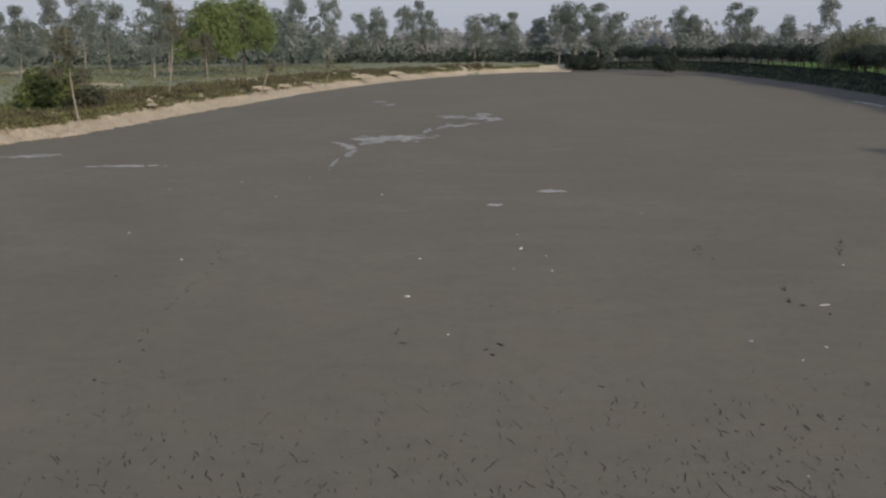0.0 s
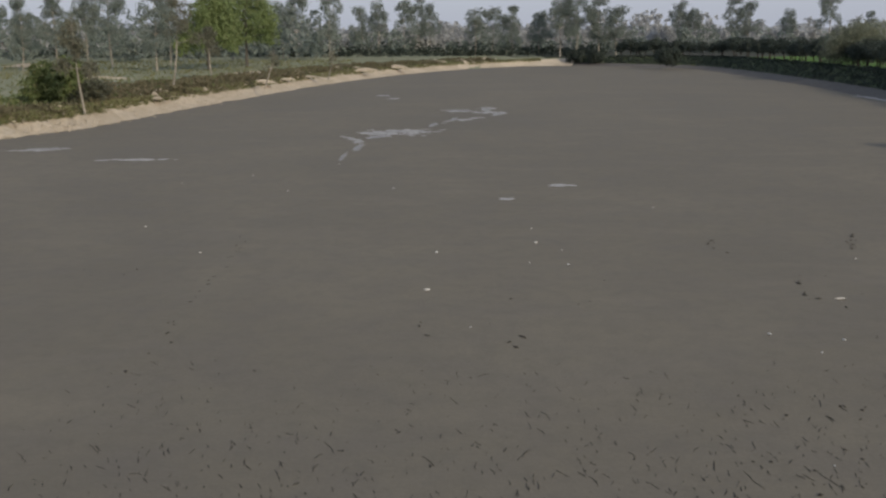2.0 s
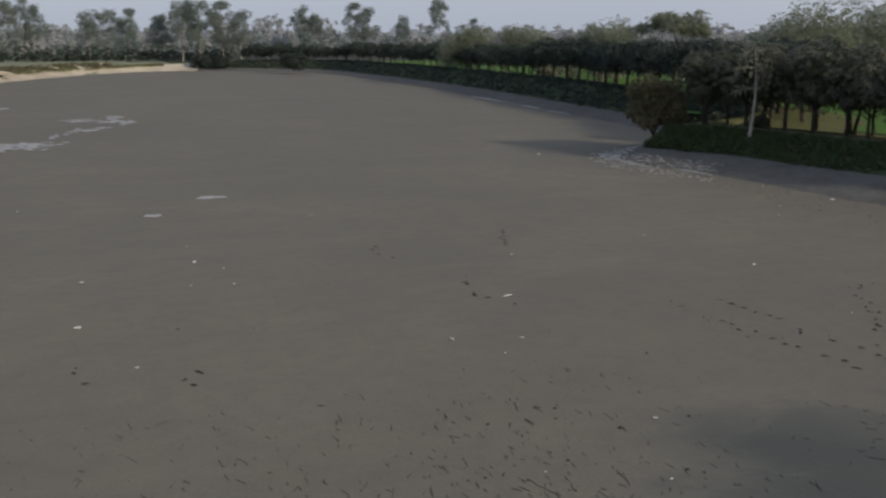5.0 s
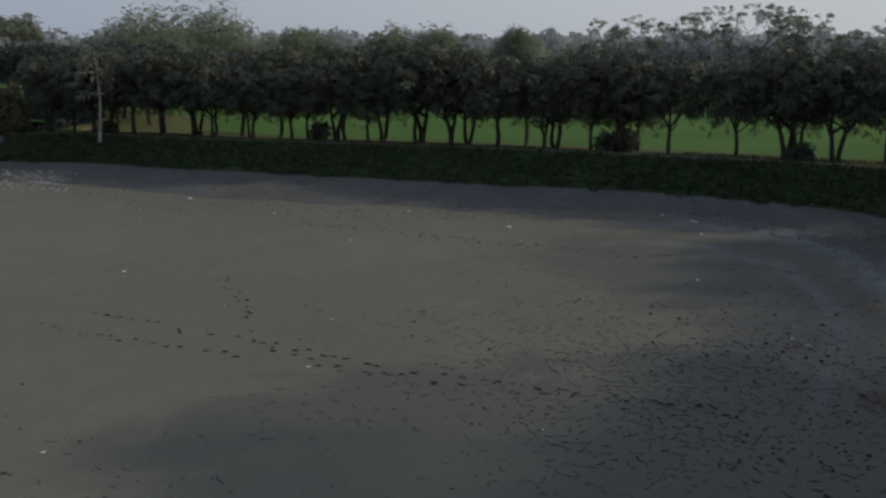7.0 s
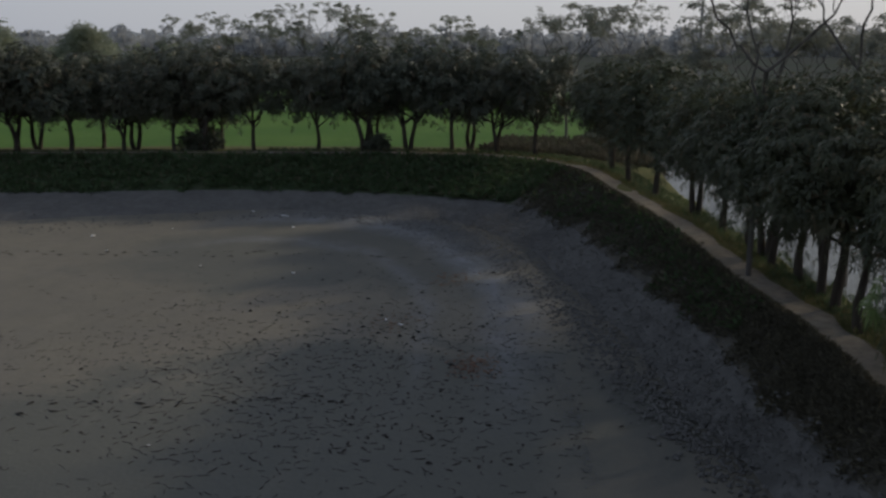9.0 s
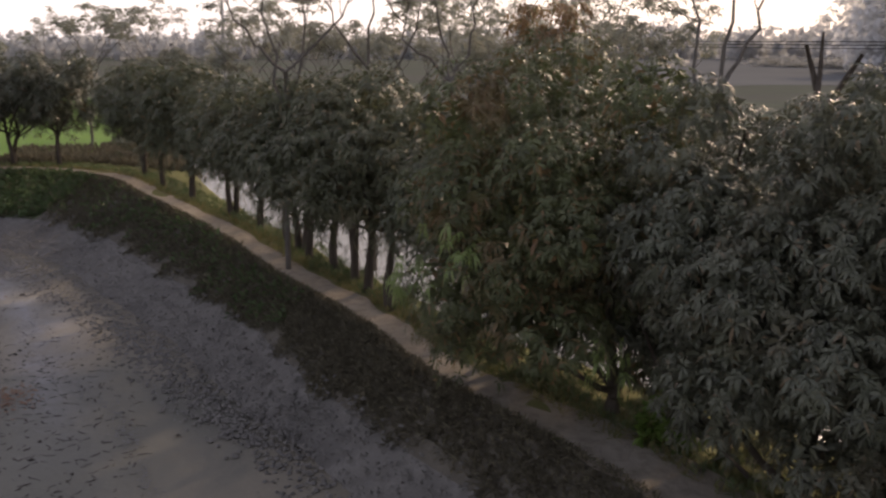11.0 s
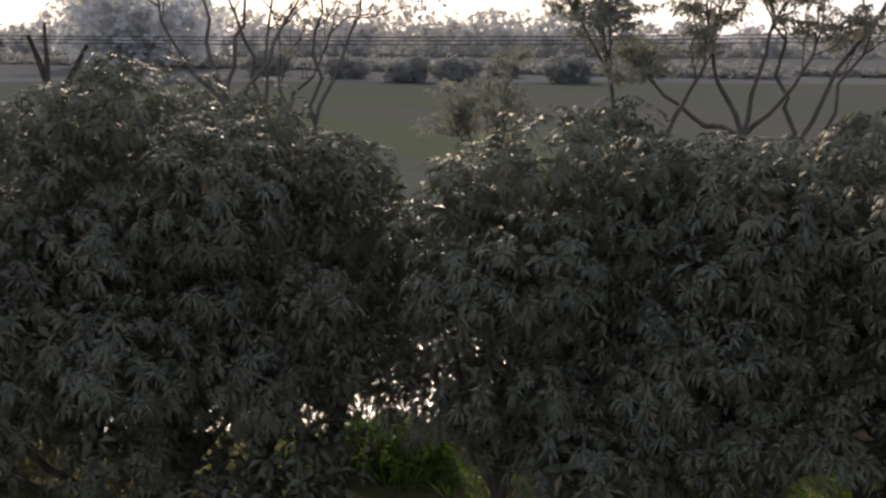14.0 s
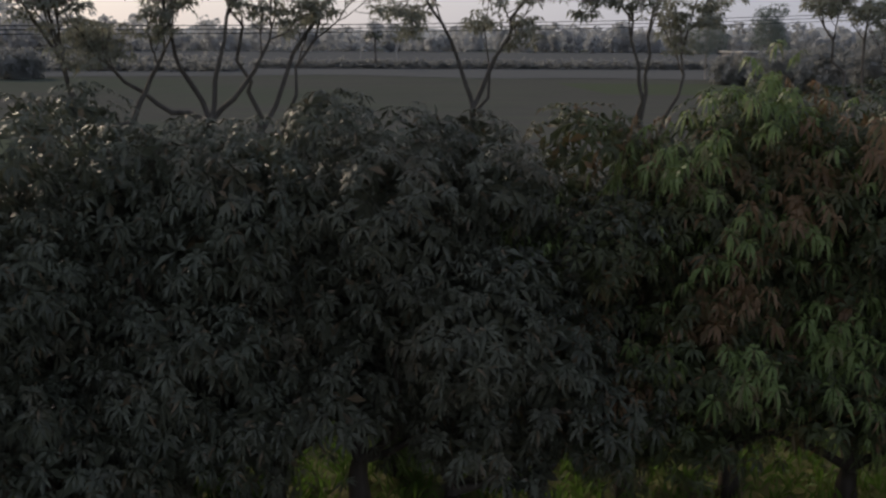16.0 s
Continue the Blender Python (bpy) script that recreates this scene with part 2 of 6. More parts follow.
ROW_LEAF = leaf_material("dusty_mango_leaves", (0.036, 0.044, 0.026), (0.1, 0.115, 0.066), (0.17, 0.13, 0.075), 0.07, 0.22, 0.46, 0.32, 0.3)
MANGO_FRESH = leaf_material("fresh_mango_leaves", (0.03, 0.041, 0.02), (0.098, 0.127, 0.056), (0.2, 0.12, 0.06), 0.1, 0.26, 0.44, 0.36, 0.6)
# Paled well past leaf colour: the haze beyond the field is put in.
PALE_LEAF = leaf_material("haze_paled_leaves", (0.22, 0.245, 0.175), (0.33, 0.35, 0.26), (0.3, 0.29, 0.21), 0.1, 0.55, 0.8, 0.1)
# Greyed and lightened in the same way, for haze at middle distance.
GREYED = leaf_material("haze_greyed_leaves", (0.17, 0.175, 0.128), (0.25, 0.25, 0.185), (0.24, 0.21, 0.16), 0.1, 0.5, 0.7, 0.2)
SHRUB = leaf_material("shrub_leaves", (0.085, 0.115, 0.042), (0.18, 0.22, 0.09), (0.22, 0.22, 0.11), 0.08, 0.3, 0.6, 0.2)
# Glaucous leaves, made bluer and paler to carry the haze.
EUCALYPT = leaf_material("glaucous_hazy_leaves", (0.155, 0.19, 0.172), (0.24, 0.28, 0.25), (0.25, 0.25, 0.215), 0.08, 0.3, 0.6, 0.25)
SPRING = leaf_material("spring_leaves", (0.17, 0.225, 0.095), (0.25, 0.315, 0.135), (0.27, 0.3, 0.15), 0.1, 0.4, 0.6, 0.2)
DRY_WEED = leaf_material("dry_bank_weeds", (0.075, 0.07, 0.05), (0.125, 0.113, 0.082), (0.18, 0.16, 0.11), 0.2, 0.25, 0.8, 0.1)
WEED = leaf_material("bank_weeds", (0.065, 0.105, 0.045), (0.1, 0.145, 0.065), (0.15, 0.14, 0.085), 0.15, 0.3, 0.6, 0.25)
GRASS = leaf_material("green_grass", (0.06, 0.125, 0.022), (0.11, 0.195, 0.037), (0.14, 0.14, 0.05), 0.1, 0.4, 0.6, 0.25)
STRAW = leaf_material("dry_grass", (0.14, 0.13, 0.06), (0.22, 0.19, 0.1), (0.1, 0.13, 0.04), 0.25, 0.3, 0.8, 0.1)
BARK = bark_material("dark_bark", (0.055, 0.045, 0.036), (0.1, 0.085, 0.07))
PALE_BARK = bark_material("pale_bark", (0.3, 0.27, 0.23), (0.42, 0.38, 0.33))
GREY_BARK = bark_material("grey_bark", (0.1, 0.09, 0.08), (0.17, 0.155, 0.135))
PALE = plain_material("dirty_white_scrap", (0.72, 0.7, 0.66))
CONCRETE = plain_material("weathered_concrete", (0.42, 0.4, 0.37), 0.9, 0.4, 2.0)
WIRE = plain_material("dark_cable", (0.05, 0.05, 0.05), 0.6, 0.1)
PLASTER = plain_material("dusty_plaster", (0.4, 0.37, 0.34), 0.9, 0.4, 1.0)
DARK_CLOD = earth_material("wet_mud_clods", (0.075, 0.066, 0.058), (0.055, 0.05, 0.045), (0.11, 0.1, 0.088), 2.0, 0.8)
RUST = leaf_material("browning_leaves", (0.15, 0.095, 0.05), (0.28, 0.175, 0.095), (0.14, 0.14, 0.06), 0.2, 0.3, 0.5, 0.35)
FLUSH = leaf_material("new_green_leaves", (0.11, 0.17, 0.05), (0.22, 0.29, 0.1), (0.2, 0.19, 0.09), 0.1, 0.35, 0.48, 0.35)
OLIVE = leaf_material("olive_grass", (0.17, 0.185, 0.085), (0.27, 0.275, 0.14), (0.3, 0.26, 0.16), 0.15, 0.4, 0.7, 0.15)
TIP_LEAF = leaf_material("brownish_bush_leaves", (0.085, 0.085, 0.05), (0.18, 0.165, 0.09), (0.22, 0.16, 0.09), 0.2, 0.3, 0.5, 0.3)
# Leaf colours paled towards grey: the haze of distance is put into them.
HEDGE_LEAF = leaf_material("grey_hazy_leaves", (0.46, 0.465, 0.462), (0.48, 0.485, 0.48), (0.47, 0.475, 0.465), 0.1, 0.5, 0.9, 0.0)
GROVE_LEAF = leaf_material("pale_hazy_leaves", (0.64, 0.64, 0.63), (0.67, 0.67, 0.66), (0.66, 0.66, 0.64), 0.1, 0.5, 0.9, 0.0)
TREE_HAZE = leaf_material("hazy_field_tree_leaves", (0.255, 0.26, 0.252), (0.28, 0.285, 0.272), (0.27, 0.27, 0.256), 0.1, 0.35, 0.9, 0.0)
FIELD_LEAF = leaf_material("hazy_hedge_leaves", (0.23, 0.236, 0.228), (0.26, 0.266, 0.256), (0.245, 0.245, 0.232), 0.1, 0.5, 0.9, 0.0)
SPRAY_LEAF = leaf_material("hazy_spray_leaves", (0.22, 0.23, 0.185), (0.3, 0.305, 0.245), (0.28, 0.26, 0.2), 0.1, 0.4, 0.8, 0.1)
# The bluish cast of distant haze is mixed into these dark leaves.
FAR_MANGO = leaf_material("far_dark_leaves", (0.036, 0.05, 0.042), (0.075, 0.095, 0.08), (0.09, 0.09, 0.07), 0.05, 0.2, 0.6, 0.15)
SCRUB = leaf_material("dry_scrub_leaves", (0.11, 0.105, 0.06), (0.2, 0.185, 0.115), (0.24, 0.2, 0.14), 0.2, 0.3, 0.8, 0.1)
CRUMB = earth_material("cool_grey_crumbs", (0.2, 0.2, 0.195), (0.165, 0.164, 0.16), (0.14, 0.135, 0.125), 1.5, 0.3)
LITTER_LEAF = earth_material("fallen_brown_leaves", (0.22, 0.135, 0.095), (0.15, 0.1, 0.075), (0.25, 0.18, 0.13), 2.0, 0.3)
# Haze is part of this pale woodland colour.
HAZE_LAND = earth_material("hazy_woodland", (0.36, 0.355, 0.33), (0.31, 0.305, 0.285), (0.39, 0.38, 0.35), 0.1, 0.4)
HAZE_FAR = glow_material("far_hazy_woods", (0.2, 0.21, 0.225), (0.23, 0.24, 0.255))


# ------------------------------------------------------------ building blocks
def mesh_object(name, verts, faces, material, parent=None, label="", smooth=False):
    me = bpy.data.meshes.new(name)
    me.from_pydata([tuple(v) for v in np.asarray(verts, float).tolist()], [], [tuple(f) for f in np.asarray(faces).tolist()] if not isinstance(faces, list) else faces)
    me.materials.append(material)
    if smooth:
        me.polygons.foreach_set("use_smooth", [True] * len(me.polygons))
    me.update()
    ob = new(name, me)
    if parent is not None:
        ob.parent = parent
    if label:
        ob["label"] = label
    return ob


def part(name, bm, material, parent, label=""):
    me = bpy.data.meshes.new(name)
    bm.to_mesh(me)
    bm.free()
    me.materials.append(material)
    ob = new(name, me)
    ob.parent = parent
    if label:
        ob["label"] = label
    return ob


def grid_faces(rows, cols, closed=False):
    r, c = np.meshgrid(np.arange(rows - 1), np.arange(cols if closed else cols - 1), indexing="ij")
    r, c = r.ravel(), c.ravel()
    d = (c + 1) % cols
    return np.stack([r * cols + c, r * cols + d, (r + 1) * cols + d, (r + 1) * cols + c], 1)


def fbm(x, y, scale, seed=0, octaves=4):
    """Cheap smooth value noise on arrays, about -1 to 1."""
    total, amp = np.zeros_like(x, dtype=float), 1.0
    for o in range(octaves):
        u, v = x * scale * 2 ** o + 17.3 * seed, y * scale * 2 ** o - 9.1 * seed
        i, j = np.floor(u), np.floor(v)
        f, g = u - i, v - j
        f, g = f * f * (3 - 2 * f), g * g * (3 - 2 * g)

        def h(p, q):
            s = np.sin(p * 127.1 + q * 311.7 + seed * 74.7) * 43758.5453
            return (s - np.floor(s)) * 2 - 1
        total += amp * ((h(i, j) * (1 - f) + h(i + 1, j) * f) * (1 - g) + (h(i, j + 1) * (1 - f) + h(i + 1, j + 1) * f) * g)
        amp *= 0.5
    return total / 1.6


def tube(points, radii, sides=7):
    """A tapered tube along points, as vertices and faces."""
    p = np.array(points, float)
    t = np.gradient(p, axis=0)
    t /= np.linalg.norm(t, axis=1)[:, None] + 1e-9
    ref = np.array([1.0, 0.0, 0.0]) if abs(t[0, 0]) < 0.8 else np.array([0.0, 1.0, 0.0])
    u = np.cross(t, ref)
    u /= np.linalg.norm(u, axis=1)[:, None] + 1e-9
    w = np.cross(t, u)
    ang = np.linspace(0, 2 * np.pi, sides, endpoint=False)
    ring = np.cos(ang)[None, :, None] * u[:, None] + np.sin(ang)[None, :, None] * w[:, None]
    v = (p[:, None] + ring * np.array(radii)[:, None, None]).reshape(-1, 3)
    f = [tuple(q) for q in grid_faces(len(p), sides, True).tolist()]
    f += [tuple(range(sides)), tuple(range(len(v) - 1, len(v) - 1 - sides, -1))]
    return v, f


def join(pieces):
    verts, faces, n = [], [], 0
    for v, f in pieces:
        verts.append(v)
        faces += [tuple(i + n for i in q) for q in f]
        n += len(v)
    return np.concatenate(verts), faces


def bend(rng, a, b, wobble, n=5):
    a, b = np.array(a, float), np.array(b, float)
    s = np.linspace(0, 1, n)[:, None]
    off = (rng.normal(0, 1, 3) * np.sin(np.pi * s) + 0.35 * rng.normal(0, 1, 3) * np.sin(2 * np.pi * s)) * wobble * np.linalg.norm(b - a)
    return a + (b - a) * s + off


def leaf_cloud(rng, centres, axes, per, length, width, droop=0.3, spread=0.35):
    """Whorls of narrow folded leaves round each centre: one four-cornered leaf each."""
    n = len(centres)
    axes = axes / (np.linalg.norm(axes, axis=1)[:, None] + 1e-9)
    ref = rng.normal(0, 1, (n, 3))
    u = np.cross(axes, ref)
    u /= np.linalg.norm(u, axis=1)[:, None] + 1e-9
    w = np.cross(axes, u)
    ang = (np.arange(per) / per * 2 * np.pi)[None] + rng.uniform(0, 0.8, (n, per))
    lift = rng.uniform(-0.1, spread * 2, (n, per))
    rad = np.cos(ang)[..., None] * u[:, None] + np.sin(ang)[..., None] * w[:, None]
    dirs = rad * np.cos(lift)[..., None] + axes[:, None] * np.sin(lift)[..., None]
    side = np.cross(dirs, axes[:, None] + 0.3 * rng.normal(0, 1, (n, per, 3)))
    side /= np.linalg.norm(side, axis=-1)[..., None] + 1e-9
    size = rng.uniform(0.7, 1.25, (n, per, 1))
    base = centres[:, None] + dirs * length * 0.08 * size
    down = np.array([0, 0, -1.0])
    mid = centres[:, None] + dirs * length * 0.55 * size + down * droop * length * 0.12
    tip = centres[:, None] + dirs * length * size + down * droop * length * 0.6
    fold = axes[:, None] * width * 0.25
    v = np.stack([base, mid + side * width * 0.5 * size + fold, tip, mid - side * width * 0.5 * size + fold], 2).reshape(-1, 3)
    return v, np.arange(len(v)).reshape(-1, 4)


def shell_points(rng, blobs, n, inner=0.72, outer=1.05, floor=-9):
    """Points spread over the outside of a heap of ellipsoids, with their outward directions."""
    c, r = np.array([b[0] for b in blobs], float), np.array([b[1] for b in blobs], float)
    weight = (r[:, 0] * r[:, 2])
    which = rng.choice(len(blobs), n * 3, p=weight / weight.sum())
    d = rng.normal(0, 1, (n * 3, 3))
    d /= np.linalg.norm(d, axis=1)[:, None]
    p = c[which] + d * r[which] * rng.uniform(inner, outer, (n * 3, 1)) ** 0.7
    keep = p[:, 2] > floor
    for k in range(len(blobs)):
        q = np.linalg.norm((p - c[k]) / r[k], axis=1)
        keep &= (q > inner * 0.9) | (which == k)
    return p[keep][:n], d[keep][:n]


def crown_blobs(rng, height, low, radius, count=20, lump=0.36):
    """A broad dense crown as one large ellipsoid with lumps on it."""
    mid, half = (height + low) / 2, (height - low) / 2
    blobs = [((0, 0, mid), (radius * 0.62, radius * 0.62, half * 0.7))]
    for i in range(count):
        az = i * 2.4 + rng.uniform(-0.5, 0.5)
        el = math.asin(max(-0.8, min(0.95, -0.75 + 1.65 * (i + 0.5) / count)))
        s = radius * lump * rng.uniform(0.55, 1.25)
        out = rng.uniform(0.62, 0.86)
        blobs.append(((math.cos(az) * math.cos(el) * radius * out, math.sin(az) * math.cos(el) * radius * out, mid + math.sin(el) * half * out),
                      (s, s, s * rng.uniform(0.6, 0.95))))
    top = max(c[2] + r[2] for c, r in blobs)
    k = (height - low) / (top - low)
    return [((c[0], c[1], low + (c[2] - low) * k), r) for c, r in blobs]


def thinned(rng, p, d, cell):
    """At most one point in each cell of a grid, so that tufts keep their distance."""
    key = np.floor(p / cell + rng.uniform(0, 1, 3)).astype(int)
    _, first = np.unique(key, axis=0, return_index=True)
    return p[first], d[first]


def mango_tree(seed, height, low, radius, gap, per, leaf, material, trunk_r=0.13, label="", group="", lean=0.0, two=False, rust=0, face=0.0, lobes=21, lump=0.42, hang=0.25, sway=(0.0, 0.0), floor=-9.0):
    """A dense round crown: shoots a gap apart, each ending in a drooping whorl of leaves, round a dark leafy inside."""
    rng = np.random.default_rng(seed)
    root = new("mango_tree")
    tagged(root, label or "dense dark green mango tree on the bank", "tree", group)
    pieces = []
    fork = low + (height - low) * 0.1
    tops = [(lean * 0.4, 0.0)] if not two else [(-0.3, 0.12), (0.34, -0.1)]
    for tx, ty in tops:
        pieces.append(tube(bend(rng, (tx * 0.3, ty * 0.3, -0.15), (tx, ty, fork), 0.04, 6), np.linspace(trunk_r * 1.3, trunk_r * 0.8, 6)))
        for i in range(6):
            az = i * 1.05 + rng.uniform(0, 0.8)
            end = (tx + math.cos(az) * radius * 0.7, ty + math.sin(az) * radius * 0.7, low + (height - low) * rng.uniform(0.2, 0.7))
            pieces.append(tube(bend(rng, (tx, ty, fork - 0.5 * rng.random() * min(1.0, low)), end, 0.08, 5), np.linspace(trunk_r * 0.5, 0.02, 5), 5))
        pieces.append(tube(bend(rng, (tx, ty, fork), (tx, ty, height * 0.85), 0.04, 5), np.linspace(trunk_r * 0.75, 0.02, 5), 5))
    v, f = join(pieces)
    mesh_object("trunk", v, f, BARK, root, smooth=True)
    blobs = [((c[0] + sway[0], c[1] + sway[1], c[2]), r) for c, r in crown_blobs(rng, height, low, radius, lobes, lump)]
    p, d = shell_points(rng, blobs, int(9 * radius * radius / gap ** 2), 0.8, 1.06, floor)
    low_side = (p[:, 2] < low + (height - low) * 0.25) & (rng.random(len(p)) < 0.5)
    p[low_side, 2] = np.maximum(p[low_side, 2] - rng.uniform(0, hang * 2, low_side.sum()), min(floor, low) if floor > -5 else -5)
    p, d = thinned(rng, p, d, gap)
    axes = d * 0.75 + np.array([0, 0, 0.55]) + rng.normal(0, 0.16, p.shape)
    v, f = leaf_cloud(rng, p, axes, per, leaf, leaf * 0.19, 0.7, 0.16)
    q, e = shell_points(rng, blobs, int(6 * radius * radius / gap ** 2), 0.6, 0.85, floor)
    q, e = thinned(rng, q, e, gap)
    v1, f1 = leaf_cloud(rng, q, e * 0.6 + np.array([0, 0, 0.4]), per, leaf * 1.1, leaf * 0.26, 0.9, 0.2)
    q, e = shell_points(rng, blobs, int(5 * radius * radius / gap ** 2), 0.2, 0.6, floor)
    v2, f2 = leaf_cloud(rng, q, e + rng.normal(0, 0.4, e.shape), max(5, per // 2), leaf * 1.6, leaf * 0.55, 0.4)
    mesh_object("crown", np.concatenate([v, v1, v2]), np.concatenate([f, f1 + len(v), f2 + len(v) + len(v1)]), material, root)
    if rust:
        order = np.argsort(-p[:, 2])
        sunny = np.flatnonzero((p[:, 0] * math.cos(face) + p[:, 1] * math.sin(face) > radius * 0.2) & (p[:, 2] > low + 0.3 * (height - low)))
        plan = ((RUST, "drooping clusters of rust-brown young leaves", order[:10:2] if rust > 1 else rng.choice(sunny, 9)),
                (FLUSH, "clusters of fresh yellow-green leaves", rng.choice(sunny, 16 if rust < 2 else 3)))
        for tone, words, spots in plan:
            s = np.repeat(spots, 13)
            q = p[s] + rng.normal(0, 0.2, (len(s), 3)) + d[s] * 0.12
            e = d[s] * 0.7 + rng.normal(0, 0.3, q.shape) + np.array([0, 0, 0.5])
            v, f = leaf_cloud(rng, q, e, per, leaf * 1.05, leaf * 0.25, 1.5, 0.05)
            tagged(mesh_object("young_foliage", v, f, tone, root), words, kind="stuff")
    return root


def tall_tree(seed, height, radius, clumps, leaves, leaf, leaf_mat, bark, name="eucalyptus_tree", label="", bare=0.35, lean=0.0, trunk_r=0.16, group=""):
    """A slender tree: a tall stem and clumps of hanging leaves with gaps between them."""
    rng = np.random.default_rng(seed)
    root = new(name)
    tagged(root, label or "slender eucalyptus with a sparse grey-green crown", "tree", group)
    top = np.array([lean * height, 0, height * 0.93])
    stem = bend(rng, (0, 0, -0.2), top, 0.02, 9)
    pieces = [tube(stem, np.linspace(trunk_r, 0.03, 9))]
    blobs = []
    for i in range(clumps):
        s = bare + (1 - bare) * (i + rng.uniform(0.2, 0.8)) / clumps
        at = stem[min(8, int(s * 8))]
        width = radius * (1.0 - 0.55 * max(0.0, (s - 0.6) / 0.4)) * rng.uniform(0.3, 1.0)
        az = i * 2.4 + rng.uniform(-0.5, 0.5)
        c = at + np.array([math.cos(az) * width, math.sin(az) * width, height * rng.uniform(0.0, 0.1)])
        pieces.append(tube(bend(rng, at, c, 0.06, 4), np.linspace(trunk_r * 0.35, 0.02, 4), 5))
        r = radius * rng.uniform(0.17, 0.36)
        blobs.append((c, (r, r, r * rng.uniform(0.8, 1.3))))
    v, f = join(pieces)
    mesh_object("trunk", v, f, bark, root, smooth=True)
    p, d = shell_points(rng, blobs, leaves, 0.3, 1.15)
    p += rng.normal(0, leaf * 0.5, p.shape)
    v, f = leaf_cloud(rng, p, d + np.array([0, 0, 0.3]), 3, leaf, leaf * 0.45, 0.8, 0.5)
    mesh_object("crown", v, f, leaf_mat, root)
    return root


def branchy_tree(seed, height, spread, leaf_mat, leafy=0.8, clump=0.35, leaf=0.2, trunk_r=0.14, forks=3, depth=4, label="", name="rain_tree", low=0.3, group="", whorls=11):
    """An open tree: limbs leave flat and curve upwards, and end in umbrella-like sprays of leaves."""
    rng = np.random.default_rng(seed)
    root = new(name)
    tagged(root, label or "open-branched tree with sparse leaves behind the bank", "tree", group)
    pieces, tips = [], []
    up = np.array([0.0, 0.0, 1.0])

    def arc(a, d, length, r0, r1, rise, sides):
        c = a + d * length * 0.5
        b = c + (d * (1 - rise) + up * rise) * length * 0.5 + rng.normal(0, 0.04, 3) * length
        s = np.linspace(0, 1, 6)[:, None]
        p = a * (1 - s) ** 2 + 2 * c * s * (1 - s) + b * s ** 2
        p[1:-1] += rng.normal(0, 0.02, (4, 3)) * length
        pieces.append(tube(p, np.linspace(r0, r1, 6), sides))
        e = b - c
        return b, e / np.linalg.norm(e)

    def grow(a, d, length, r, level):
        b, e = arc(a, d, length, r, r * 0.72, rng.uniform(0.25, 0.6), 6 if level > 1 else 4)
        if level <= 1:
            tips.append(b)
        if level == 0:
            return
        turn = rng.uniform(0, 6.28)
        for i in range(2 if rng.random() < 0.72 else 3):
            az = turn + i * 2.6 + rng.uniform(-0.4, 0.4)
            side = np.array([math.cos(az), math.sin(az), 0.0])
            k = e * rng.uniform(0.6, 1.0) + side * rng.uniform(0.45, 0.95) * spread
            k[2] = max(k[2], 0.1)
            grow(b, k / np.linalg.norm(k), length * rng.uniform(0.62, 0.88), r * rng.uniform(0.55, 0.7), level - 1)
    first = height * low
    d = np.array([rng.uniform(-0.08, 0.08), rng.uniform(-0.08, 0.08), 1.0])
    top, _ = arc(np.array([0, 0, -0.2]), d, first + 0.2, trunk_r * 1.3, trunk_r, 0.2, 7)
    step = (height - first) / (0.72 * sum(0.75 ** i for i in range(depth)))
    turn = rng.uniform(0, 6.28)
    for i in range(forks):
        az = turn + i * 2 * math.pi / forks + rng.uniform(-0.8, 0.8)
        e = np.array([math.cos(az) * 0.75 * spread, math.sin(az) * 0.75 * spread, rng.uniform(0.35, 1.0)])
        grow(top, e / np.linalg.norm(e), step * rng.uniform(0.55, 1.2), trunk_r * rng.uniform(0.55, 0.8), depth - 1)
    v, f = join(pieces)
    fit = height / v[:, 2].max()
    v, tips = v * fit, [q * fit for q in tips]
    mesh_object("trunk", v, f, GREY_BARK, root, smooth=True)
    if leafy > 0:
        t = np.array([q for i, q in enumerate(tips) if i == 0 or rng.random() < leafy])
        p = np.repeat(t, whorls, 0)
        off = rng.normal(0, 1, p.shape)
        off *= (rng.uniform(0.2, 1, (len(p), 1)) ** 0.5) / np.linalg.norm(off, axis=1)[:, None]
        p = p + off * np.array([clump, clump, clump * 0.7])
        v, f = leaf_cloud(rng, p, off * 0.7 + up, 5, leaf, leaf * 0.4, 0.8, 0.25)
        mesh_object("crown", v, f, leaf_mat, root)
    return root


def place(root, x, y, z, turn=0.0, scale=1.0):
    root.matrix_basis = pose(x, y, z, 0, 0, turn)
    root.scale = (scale,) * 3
    return root


def again(root, x, y, z, turn=0.0, scale=1.0, wide=1.0):
    c = copy_thing(root, pose(x, y, z, 0, 0, turn))
    c.scale = (scale * wide, scale * wide, scale)
    return c


def polar(az, dist, eye=(-0.9, 1.6)):
    return eye[0] + math.sin(radians(az)) * dist, eye[1] + math.cos(radians(az)) * dist


# ------------------------------------------------------------ pond, banks and land
BED = -1.8
